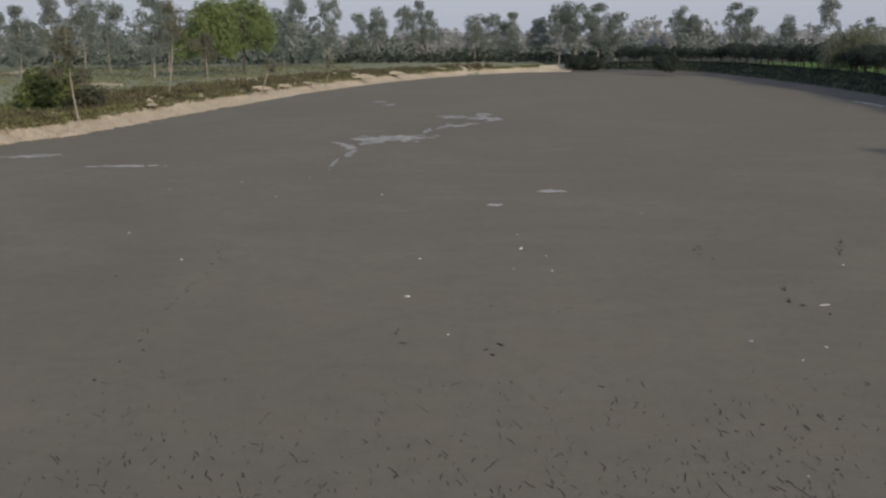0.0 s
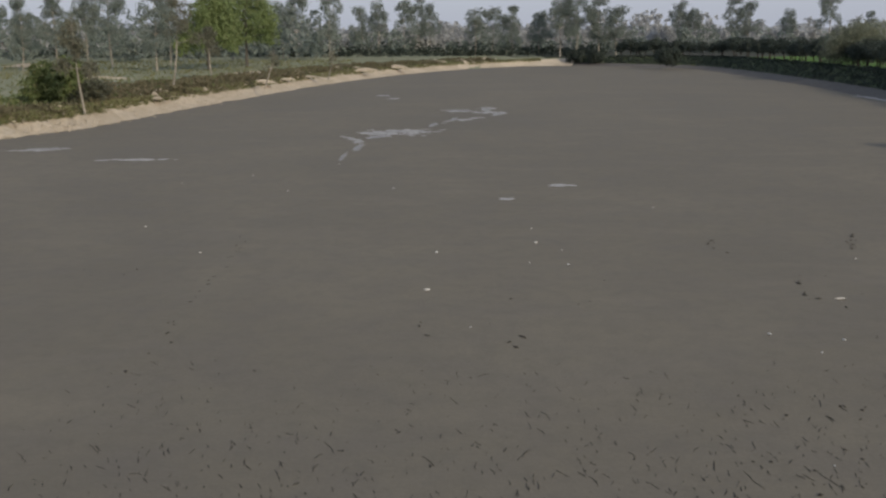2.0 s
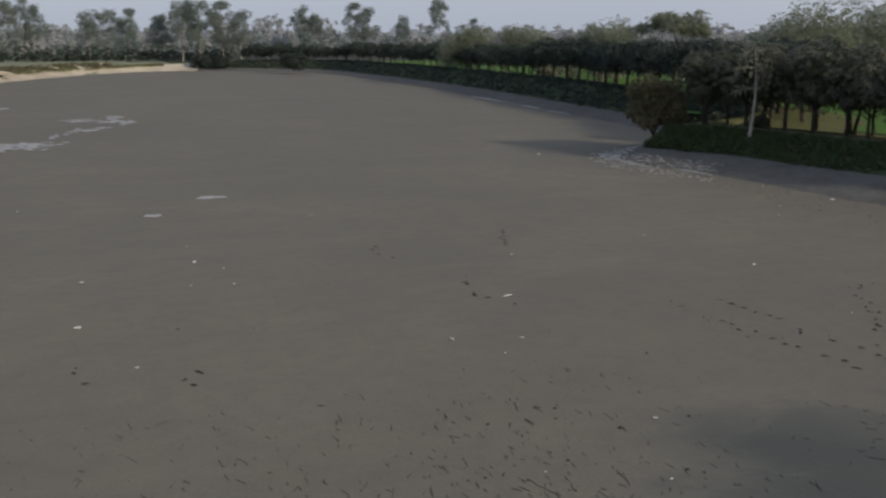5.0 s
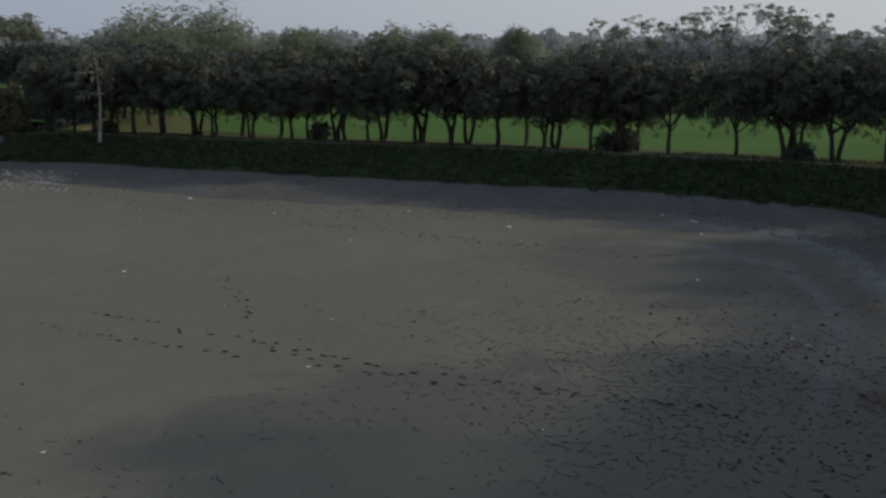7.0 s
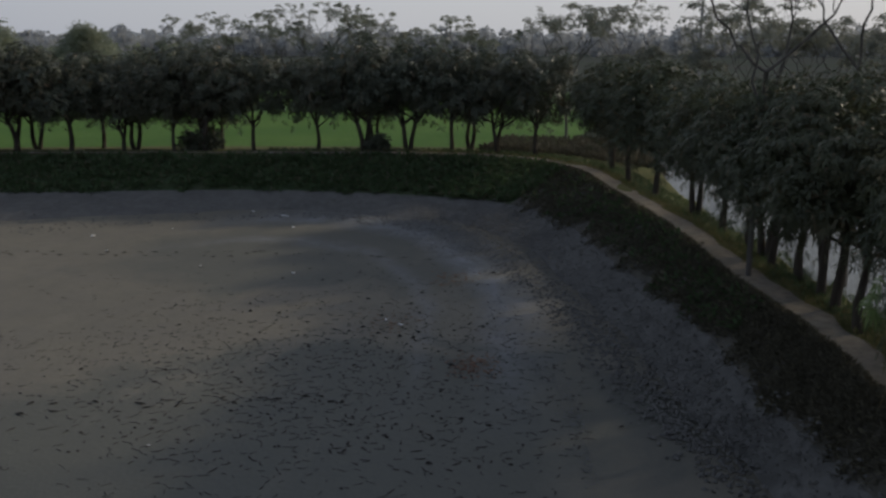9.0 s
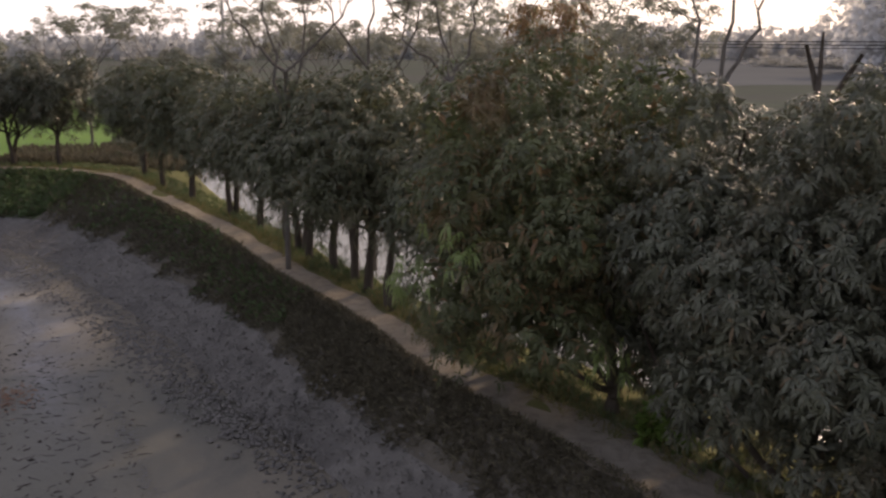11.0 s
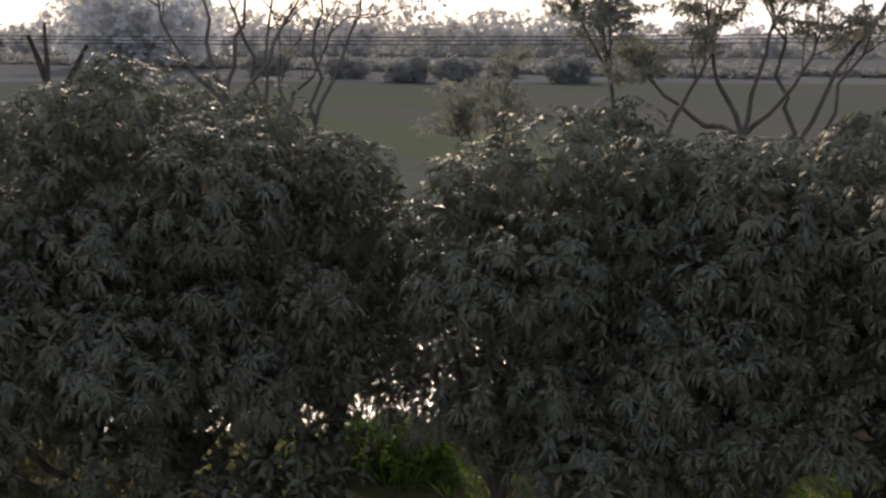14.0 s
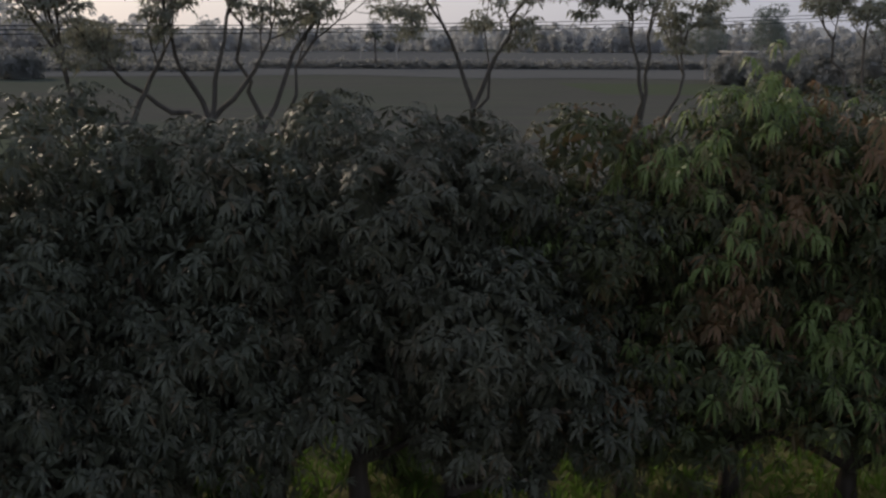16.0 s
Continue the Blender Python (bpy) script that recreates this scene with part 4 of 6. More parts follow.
# the row on the far bank
fars = [mango_tree(80 + i, 5.0, 1.5, 1.9, 0.5, 7, 0.42, FAR_MANGO, 0.12, "small dark mango tree on the far bank", "mango trees on the far bank") for i in range(3)]
k, used = 16 * STEP + 8, set()
while k < 24 * STEP + 8:
    for off, chance in ((2.4, 1.0), (5.2, 0.7)):
        if rng.random() > chance:
            continue
        c = crest[k] + outward[k] * (off + rng.uniform(-0.5, 0.5))
        v = int(rng.integers(0, 3))
        args = (c[0], c[1], c[2] - 0.1, rng.uniform(0, 360), rng.uniform(0.85, 1.1) * (0.9 if k > 20 * STEP else 1.1))
        if v not in used:
            used.add(v)
            place(fars[v], *args)
        else:
            again(fars[v], *args, wide=rng.uniform(0.95, 1.2))
    gap, go = rng.uniform(2.3, 3.6), 0.0
    while go < gap and k < COLS - 1:
        go += float(np.linalg.norm(crest[k + 1] - crest[k]))
        k += 1

# ------------------------------------------------------------ open trees behind the banks
LIMBED = [  # azimuth, distance, fork height, stem lean, limbs (sideways, rise, bow), share of leafy tips, seed, label
    (98.9, 25.0, 5.0, 0.1, ((-1.7, 2.2, -0.5), (-0.6, 3.0, -0.2), (0.6, 2.8, 0.2), (1.9, 2.3, 0.6)), 0.5, 131, "open-branched tree standing behind the mangoes"),
    (103.7, 27.0, 5.0, -0.1, ((-1.4, 2.6, -0.4), (0.2, 3.0, 0.15), (1.6, 2.4, 0.5)), 0.5, 132, "open-branched tree standing behind the mangoes"),
    (108.6, 25.0, 4.7, 0.2, ((-1.8, 2.4, -0.6), (-0.7, 3.0, 0.2), (0.9, 3.1, 0.2), (2.1, 2.0, 0.6)), 0.45, 133, "open-branched tree standing behind the mangoes"),
    (124.0, 17.5, 4.9, 0.0, ((-0.55, 2.6, -0.3), (0.75, 2.2, 0.35), (0.15, 2.9, 0.1)), 0.35, 101, "open tree with a few leaf sprays behind the mangoes"),
    (138.6, 16.0, 4.6, 0.1, ((-1.25, 2.1, -0.5), (-0.35, 2.7, -0.2), (0.55, 2.6, 0.15), (1.3, 2.0, 0.45)), 0.06, 102, "nearly leafless open-branched tree"),
    (140.6, 16.4, 4.4, 0.2, ((-0.7, 2.6, 0.25), (0.35, 2.9, -0.2), (1.5, 1.6, -0.5)), 0.08, 103, "nearly leafless open-branched tree"),
    (143.4, 16.6, 3.7, 0.5, ((-0.6, 2.4, -0.3), (0.25, 3.3, 0.2), (1.0, 3.3, 0.25)), 0.12, 104, "nearly leafless tree with long upright limbs"),
    (156.5, 14.6, 3.4, 0.1, ((-1.0, 0.6, -0.2), (-0.55, 0.9, 0.1)), 0.6, 105, "small leaning branch with dense leaf sprays"),
    (163.3, 14.8, 4.2, -0.2, ((-1.35, 2.1, 0.3), (-0.75, 1.9, -0.35), (0.7, 1.5, 0.5)), 0.75, 106, "open-branched tree with sprays of grey-green leaves"),
    (168.3, 15.2, 4.2, -0.45, ((-1.6, 1.1, -0.45), (-0.6, 2.2, -0.35), (0.55, 2.4, -0.1), (1.0, 1.6, 0.4)), 0.8, 107, "spreading open tree with sprays of grey-green leaves"),
    (170.8, 15.4, 3.9, 0.25, ((-0.5, 2.6, 0.2), (1.2, 2.3, -0.25), (2.0, 3.4, -0.35)), 0.5, 108, "open tree with one long limb sweeping outwards"),
    (183.2, 16.5, 4.3, 0.15, ((-1.1, 2.2, 0.5), (0.7, 1.6, -0.4), (1.25, 2.4, -0.3)), 0.6, 109, "slender forked tree with few leaf sprays"),
    (192.8, 17.0, 3.9, -0.3, ((-0.35, 2.4, 0.2), (0.15, 2.6, -0.1), (0.8, 2.1, 0.2)), 0.8, 110, "slender upright tree with leaf sprays"),
    (204.0, 20.0, 4.0, 0.0, ((-0.9, 2.3, 0.3), (0.8, 2.2, 0.3), (0.1, 2.8, 0.0)), 0.7, 111, "slender open tree with leaf sprays"),
]
OPEN = [  # azimuth, distance, height, spread, leaves, seed, share of clear trunk
    (88.0, 62.0, 8.6, 1.0, 330, 112, 0.42), (92.0, 58.0, 8.8, 1.0, 330, 113, 0.42), (96.5, 50.0, 8.8, 1.1, 330, 114, 0.42), (101.0, 44.0, 8.5, 1.1, 300, 115, 0.42),
    (105.5, 40.0, 8.5, 1.1, 260, 116, 0.45), (110.0, 36.0, 8.3, 1.1, 240, 117, 0.45), (115.0, 34.0, 8.2, 1.1, 250, 118, 0.45), (118.5, 30.0, 8.0, 1.0, 260, 119, 0.48),
    (99.0, 60.0, 8.8, 1.1, 330, 120, 0.42), (108.0, 52.0, 8.6, 1.1, 260, 121, 0.42), (113.0, 46.0, 8.4, 1.1, 260, 122, 0.42),
]


def limbed_tree(seed, fork, lean, limbs, leafy, label):
    """An open tree: bowed main limbs from one fork, side branches that curve upwards, flat sprays of leaves at the tips."""
    rng = np.random.default_rng(seed)
    root = new("open_tree")
    tagged(root, label, "tree", "open trees behind the bank")
    up = np.array([0.0, 0.0, 1.0])
    stem = bend(rng, (-lean, 0, -0.2), (0, 0, fork), 0.02, 6)
    pieces, tips = [tube(stem, np.linspace(0.08, 0.06, 6))], []

    def curve(a, b, bow, n=7):
        s = np.linspace(0, 1, n)[:, None]
        c = (a + b) / 2 + bow
        p = a * (1 - s) ** 2 + 2 * c * s * (1 - s) + b * s ** 2
        p[1:-1] += rng.normal(0, 0.018, (n - 2, 3)) * np.linalg.norm(b - a)
        return p

    def branch(a, way, length, r, level):
        b = a + way * length
        p = curve(a, b + up * 0.25 * length, -up * 0.12 * length + rng.normal(0, 0.05, 3) * length, 5)
        pieces.append(tube(p, np.linspace(r, max(0.006, r * 0.45), 5), 4))
        if level == 0:
            tips.append(p[-1])
            return
        for k in range(2 + int(rng.random() < 0.4)):
            turn = way + rng.normal(0, 0.55, 3) + up * 0.25
            branch(p[2 + k % 3], turn / np.linalg.norm(turn), length * rng.uniform(0.55, 0.8), r * 0.55, level - 1)
        tips.append(p[-1])

    for side, rise, bow in limbs:
        b = np.array([side, rng.uniform(-0.7, 0.7), fork + rise])
        p = curve(stem[-1 - int(rng.random() < 0.5)], b, np.array([bow * 0.75, rng.uniform(-0.2, 0.2), -abs(bow) * 0.3]), 9)
        pieces.append(tube(p, np.linspace(0.047, 0.014, 9), 6))
        for k in (5, 6, 7, 8):
            way = (p[k] - p[k - 1]) / np.linalg.norm(p[k] - p[k - 1]) * 0.6 + rng.normal(0, 0.5, 3) + up * 0.15
            branch(p[k], way / np.linalg.norm(way), rng.uniform(0.4, 0.8), 0.016, 2 if leafy > 0.4 else 1)
        tips.append(p[-1])
    v, f = join(pieces)
    mesh_object("trunk", v, f, GREY_BARK, root, smooth=True)
    t = np.array([q for q in tips if rng.random() < leafy] or tips[:1])
    p = np.repeat(t, 7, 0)
    p = p + rng.normal(0, 1, p.shape) * np.array([0.13, 0.13, 0.05])
    v, f = leaf_cloud(rng, p, rng.normal(0, 0.3, p.shape) + up, 7, 0.13, 0.045, 0.9, 0.2)
    mesh_object("crown", v, f, SPRAY_LEAF, root)
    return root


for az, dist, fork, lean, limbs, leafy, seed, words in LIMBED:
    x, y = polar(az, dist, SOUTH_EYE)
    place(limbed_tree(seed, fork + 0.5, lean, limbs, leafy, words), x, y, -0.3, -az)
for az, dist, h, spread, leaves, seed, clear in OPEN:
    x, y = polar(az, dist)
    words = "open-branched tree with sparse grey-green leaf sprays"
    t = branchy_tree(seed, h, spread, SPRAY_LEAF, min(0.85, leaves / 350), 0.26, 0.2, 0.07, 4, 5, words, low=clear, group="open trees behind the bank", whorls=6)
    place(t, x, y, -0.3, seed * 31)

# the dead forked stump
def dead_stump():
    rng = np.random.default_rng(7)
    root = new("dead_tree")
    tagged(root, "dead forked tree with broken bare limbs", "tree")
    pieces = [tube(bend(rng, (0, 0, -0.2), (0, 0, 4.7), 0.02, 5), np.linspace(0.1, 0.07, 5)),
              tube(bend(rng, (0, 0, 4.6), (-0.35, 0.05, 5.75), 0.03, 4), (0.065, 0.055, 0.045, 0.03)),
              tube(bend(rng, (-0.12, 0, 5.0), (-0.1, 0.1, 5.95), 0.03, 4), (0.045, 0.04, 0.03, 0.02)),
              tube(bend(rng, (0, 0, 4.6), (0.5, -0.1, 5.6), 0.03, 4), (0.065, 0.055, 0.045, 0.03))]
    v, f = join(pieces)
    mesh_object("trunk", v, f, BARK, root, smooth=True)
    return root


x, y = polar(129.6, 16.7, SOUTH_EYE)
place(dead_stump(), x, y, 0.12, -129.6)

# ------------------------------------------------------------ trees beyond the east field
BROAD = [  # azimuth, distance, top height, radius, seed
    (33.0, 118, 9.5, 6.0, 201), (40.0, 112, 10.2, 7.0, 202), (29.0, 150, 9.6, 6.5, 203), (21.5, 175, 9.0, 6.0, 204), (24.5, 170, 9.0, 6.0, 205),
    (44.0, 120, 11.0, 7.5, 206), (49.0, 125, 9.5, 6.0, 207), (53.5, 130, 9.0, 5.0, 208), (56.5, 130, 9.0, 5.0, 209), (61.0, 132, 9.6, 4.0, 210),
]
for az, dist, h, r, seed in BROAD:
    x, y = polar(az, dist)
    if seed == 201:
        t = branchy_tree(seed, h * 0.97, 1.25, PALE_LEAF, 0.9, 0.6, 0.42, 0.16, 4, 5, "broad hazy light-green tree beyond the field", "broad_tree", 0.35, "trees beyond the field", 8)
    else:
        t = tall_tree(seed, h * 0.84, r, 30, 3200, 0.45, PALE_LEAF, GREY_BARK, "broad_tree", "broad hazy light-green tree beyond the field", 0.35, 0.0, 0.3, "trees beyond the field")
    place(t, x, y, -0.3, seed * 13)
THIN = [(66.0, 100, 8.2), (68.0, 98, 8.6), (70.0, 95, 8.6), (72.0, 92, 9.2), (74.0, 92, 9.2), (76.0, 95, 8.8), (78.0, 97, 8.4), (80.5, 97, 8.4), (83.0, 96, 8.2)]
for i, (az, dist, h) in enumerate(THIN):
    x, y = polar(az, dist)
    place(branchy_tree(220 + i, h + 0.5, 1.15, SPRAY_LEAF, 0.6, 0.26, 0.22, 0.1, 3, 5, "open pale tree beyond the field", low=0.42, whorls=7, group="trees beyond the field"), x, y, -0.3, i * 70)

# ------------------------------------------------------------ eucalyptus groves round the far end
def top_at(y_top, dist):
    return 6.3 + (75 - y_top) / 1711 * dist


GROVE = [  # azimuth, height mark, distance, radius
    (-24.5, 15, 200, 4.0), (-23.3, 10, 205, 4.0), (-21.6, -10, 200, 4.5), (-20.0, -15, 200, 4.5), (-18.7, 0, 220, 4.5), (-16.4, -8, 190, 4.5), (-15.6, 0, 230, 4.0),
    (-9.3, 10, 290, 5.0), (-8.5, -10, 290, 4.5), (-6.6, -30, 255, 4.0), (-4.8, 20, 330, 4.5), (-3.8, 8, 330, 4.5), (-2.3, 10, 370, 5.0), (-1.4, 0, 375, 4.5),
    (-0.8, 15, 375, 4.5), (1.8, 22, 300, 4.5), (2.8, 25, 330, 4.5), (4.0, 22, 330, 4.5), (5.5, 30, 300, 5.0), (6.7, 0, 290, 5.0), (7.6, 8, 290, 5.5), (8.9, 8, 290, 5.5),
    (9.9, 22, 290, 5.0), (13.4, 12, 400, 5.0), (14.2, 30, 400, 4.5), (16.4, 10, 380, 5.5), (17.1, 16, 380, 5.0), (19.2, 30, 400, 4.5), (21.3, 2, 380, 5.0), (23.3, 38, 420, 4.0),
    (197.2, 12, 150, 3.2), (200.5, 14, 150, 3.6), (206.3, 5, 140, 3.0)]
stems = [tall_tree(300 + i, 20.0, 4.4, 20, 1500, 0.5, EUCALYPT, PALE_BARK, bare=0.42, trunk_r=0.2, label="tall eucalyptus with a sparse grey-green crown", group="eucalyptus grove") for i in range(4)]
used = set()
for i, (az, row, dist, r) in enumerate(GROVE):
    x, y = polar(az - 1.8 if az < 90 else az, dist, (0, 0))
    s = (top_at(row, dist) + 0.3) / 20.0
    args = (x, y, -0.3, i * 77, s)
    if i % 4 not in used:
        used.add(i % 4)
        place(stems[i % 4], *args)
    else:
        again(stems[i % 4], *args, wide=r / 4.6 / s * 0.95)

# ------------------------------------------------------------ west bank and meadow
def bush(seed, radius, height, leaves, leaf, material, label, name="bush"):
    rng = np.random.default_rng(seed)
    root = new(name)
    tagged(root, label, "bush")
    for i in range(5):
        az = i * 1.26
        v, f = tube(bend(rng, (0, 0, -0.1), (math.cos(az) * radius * 0.5, math.sin(az) * radius * 0.5, height * 0.6), 0.06, 4), (0.07, 0.05, 0.03, 0.015), 5)
        mesh_object("stem", v, f, BARK, root)
    blobs = crown_blobs(rng, height, -0.1, radius, 14, 0.4)
    p, d = shell_points(rng, blobs, leaves, 0.5, 1.1, 0.0)
    v, f = leaf_cloud(rng, p, d + np.array([0, 0, 0.4]), 5, leaf, leaf * 0.4, 0.4, 0.4)
    mesh_object("crown", v, f, material, root)
    return root


place(bush(401, 2.9, 4.6, 1300, 0.45, SHRUB, "round green bush on the sandy bank"), -42.2, 96.5, -0.4, 30)
place(bush(402, 2.0, 2.6, 500, 0.4, MANGO, "dark low bush beside a larger bush"), -38.8, 96.0, -0.4, 80)
place(bush(403, 2.6, 2.8, 700, 0.45, SHRUB, "green bush on the sandy bank"), -46.5, 86.5, -0.4, 120)
place(bush(404, 3.0, 4.2, 900, 0.5, FAR_MANGO, "dark green bush on the far bank"), 44.0, 228.0, -1.0, 10)
place(bush(406, 2.6, 3.4, 700, 0.5, FAR_MANGO, "dark green bush where the sandy bank ends"), 26.5, 260.5, -0.9, 10)
place(bush(407, 2.2, 2.8, 600, 0.5, FAR_MANGO, "dark green bush where the sandy bank ends"), 31.5, 258.5, -0.9, 50)
place(bush(405, 2.2, 4.4, 900, 0.36, TIP_LEAF, "brownish leaning bush at the tip of the bank"), 36.3, 61.4, -0.6, 200)

# The first three carry their backlight in bright leaf colours.
for i, (az, dist, r, h, m, words) in enumerate([(178.4, 12.6, 0.45, 1.5, FLUSH, "bright sunlit shoots under the mango trees"), (168.0, 12.4, 0.35, 1.3, FLUSH, "bright sunlit shoots under the mango trees"), (164.6, 12.6, 0.3, 1.5, STRAW, "shoots under the mango trees, backlight put in as yellow"),
                                              (142.5, 11.6, 0.8, 1.3, MANGO, "low mango shoots in the grass beside the ditch"), (138.0, 11.3, 0.7, 1.1, MANGO, "low mango shoots in the grass beside the ditch"), (122.0, 13.8, 0.45, 0.9, GRASS, "bright green weeds beside a mango trunk"),
                                              (147.6, 12.9, 0.7, 0.8, GRASS, "mound of bright grass above the ditch"), (150.0, 12.6, 0.6, 0.7, GRASS, "mound of bright grass above the ditch")]):
    x, y = polar(az, dist, SOUTH_EYE)
    place(bush(408 + i, r, h, 170, 0.2, m, words), x, y, -0.2, i * 70)

# low growth between the trunks of the eastern row
for i, s in enumerate((10.5, 11.3, 11.42, 12.7, 13.95)):
    c = crest[int(s * STEP)] + outward[int(s * STEP)] * (1.6 + 0.5 * (i % 3))
    place(bush(450 + i, 0.5 + 0.15 * (i % 3), 1.0 + 0.3 * (i % 2), 120, 0.32, MANGO, "low dark leafy shrub between the row's trunks"), c[0], c[1], c[2] - 0.1, i * 50)

# fresh green round trees
for i, (x, y, h, r) in enumerate([(-50.5, 184, 14.0, 6.0), (-47.0, 200, 16.0, 6.6)]):
    t = tall_tree(410 + i, h, r, 24, 2300, 0.7, SPRING, GREY_BARK, "broad_tree", "round tree in bright fresh spring leaf", 0.36, 0.05, 0.35)
    place(t, x, y, -0.4, i * 90)

# thin trees leaning on the bank
for i, (x, y, h, lean, turn, r) in enumerate([(-36.1, 87.6, 9.0, -0.06, 10, 1.6), (-37.2, 117.4, 13.0, 0.1, 20, 2.6), (-28.5, 129.8, 5.2, 0.3, 30, 1.0), (-23.8, 155.6, 5.0, 0.22, 10, 1.2), (-41.0, 150.0, 9.0, 0.03, 0, 1.6), (37.5, 52.2, 5.8, 0.0, 0, 1.5)]):
    t = tall_tree(420 + i, h, r, 8, 420 if h > 6 else 90, 0.36, GREYED, PALE_BARK, "slender_tree", "thin pale-stemmed tree on the pond bank", 0.5, lean, 0.11)
    place(t, x, y, -0.55 if x < 0 else 0.25, turn)


def scatter(name, label, category, count, seed, area, height_fn, make_v, material, parts=5, length=0.3, width=0.06, spread=0.6):
    """Grass and weeds spread over part of the land as one thing without number."""
    rng = np.random.default_rng(seed)
    p = area(rng, count)
    v, f = leaf_cloud(rng, p, rng.normal(0, 0.25, p.shape) + np.array([0, 0, 1.0]), parts, length, width, 0.25, spread)
    return tagged(mesh_object(name, v, f, material), label, category, kind="stuff")


def along_bank(first, last, lo, hi, up=0.0, ragged=0.0):
    """Points between the grass foot (0) and the crest (1), or past it in metres."""
    def area(rng, n):
        k = rng.uniform(first, last, n)
        i = np.floor(k).astype(int)
        g = (k - i)[:, None]
        a = sod_foot[i % COLS] * (1 - g) + sod_foot[(i + 1) % COLS] * g
        b = crest[i % COLS] * (1 - g) + crest[(i + 1) % COLS] * g
        o = outward[i % COLS]
        s = rng.uniform(lo, hi, n)[:, None]
        edge = (lo + ragged * (0.5 + 1.2 * fbm(a[:, 0], a[:, 1], 1.1, 51, 3)))[:, None] + rng.exponential(0.12 * min(1.0, ragged * 3), (n, 1))
        s = np.where(s < edge, edge + (hi - edge) * rng.random((n, 1)), s)
        return np.where(s <= 1, a + (b - a) * s, b + o * (s - 1)) + np.array([0, 0, up])
    return area


def on_land(x0, x1, y0, y1, keep=None):
    def area(rng, n):
        x, y = rng.uniform(x0, x1, n), rng.uniform(y0, y1, n)
        p = np.stack([x, y, land_height(x, y)], 1)
        d, _ = edge_distance(x, y)
        ok = (d > 3.4) & (canal_distance(x, y) > CANAL_HALF + 0.2)
        if keep is not None:
            ok &= keep(x, y)
        return p[ok]
    return area


scatter("bank_weeds", "dark leafy weeds covering the steep bank", "weeds", 11000, 501, along_bank(2.4 * STEP, 9.6 * STEP, -0.25, 1.03, 0.0, 0.4), None, None, DRY_WEED, 6, 0.2, 0.035, 0.8)
scatter("bank_weeds", "dark leafy weeds covering the bank below the trees", "weeds", 8500, 502, along_bank(9.0 * STEP, 16 * STEP, -0.1, 0.97, 0.0, 0.15), None, None, WEED, 5, 0.36, 0.11, 0.7)
scatter("bank_weeds", "scattered green weeds among dry ones on the bank", "weeds", 600, 515, along_bank(5.5 * STEP, 9.4 * STEP, -0.1, 0.97, 0.0, 0.4), None, None, WEED, 5, 0.3, 0.08, 0.7)
# The far bank's shade comes from this darker leaf colour.
scatter("bank_weeds", "far bank weeds, shade put in their dark colour", "weeds", 5000, 503, along_bank(16 * STEP, 24.5 * STEP, -0.05, 1.6), None, None, FAR_MANGO, 4, 0.6, 0.2, 0.7)
scatter("verge_grass", "dry and green grass along the path", "grass", 3400, 504, along_bank(1 * STEP, 11 * STEP, 2.05, 3.15, 0.0), None, None, WEED, 6, 0.26, 0.02, 1.0)
scatter("verge_grass", "short grass fringe along the path edge", "grass", 2600, 505, along_bank(1 * STEP, 11 * STEP, 0.88, 1.1, 0.03), None, None, DRY_WEED, 6, 0.16, 0.025, 0.8)
scatter("verge_grass", "dry grass spilling onto the outer path edge", "grass", 1800, 512, along_bank(1 * STEP, 11 * STEP, 1.82, 2.35, 0.04), None, None, STRAW, 6, 0.18, 0.02, 0.8)
scatter("bank_top_grass", "dry grass and weeds overhanging the sandy bank", "grass", 5200, 513, along_bank(25.5 * STEP, 33 * STEP, 0.35, 1.8, 0.0), None, None, OLIVE, 5, 0.45, 0.12, 0.8)
scatter("bank_top_weeds", "green weeds along the top of the sandy bank", "weeds", 2600, 514, along_bank(25.5 * STEP, 33 * STEP, 0.7, 2.6, 0.0), None, None, OLIVE, 5, 0.5, 0.16, 0.8)
scatter("verge_grass", "dull weeds on the land behind the corner", "weeds", 2600, 516, on_land(46, 62, -2, 8), None, None, DRY_WEED, 5, 0.45, 0.08, 0.9)
scatter("tall_grass", "lush bright green grass under the trees", "grass", 6000, 506, on_land(-14, 8.5, -17, -8.3), None, None, GRASS, 6, 0.36, 0.03, 1.1)
scatter("meadow_grass", "dry and green grass tufts on the sandy bank", "grass", 5000, 507, along_bank(26.5 * STEP, 33 * STEP, 1.3, 5.5, -0.05), None, None, STRAW, 5, 0.5, 0.1, 0.9)
scatter("meadow_grass", "green grass tufts on the meadow", "grass", 4000, 508, on_land(-110, -30, 70, 260), None, None, OLIVE, 5, 0.6, 0.14, 0.9)
scatter("hedge", "dark hedge along the far edge of the meadow", "hedge", 4200, 509, lambda r, n: np.stack([r.uniform(-220, 40, n), 300 + r.normal(0, 2.0, n), r.uniform(-0.2, 3.6, n) * r.uniform(0.4, 1, n) * (1 + 0.35 * np.sin(np.arange(n) * 0.9))], 1), None, None, FAR_MANGO, 4, 0.9, 0.5, 0.5)
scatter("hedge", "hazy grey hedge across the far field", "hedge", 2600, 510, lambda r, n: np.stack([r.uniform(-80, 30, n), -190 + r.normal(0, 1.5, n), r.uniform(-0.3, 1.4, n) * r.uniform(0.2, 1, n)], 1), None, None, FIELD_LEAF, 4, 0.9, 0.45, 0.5)
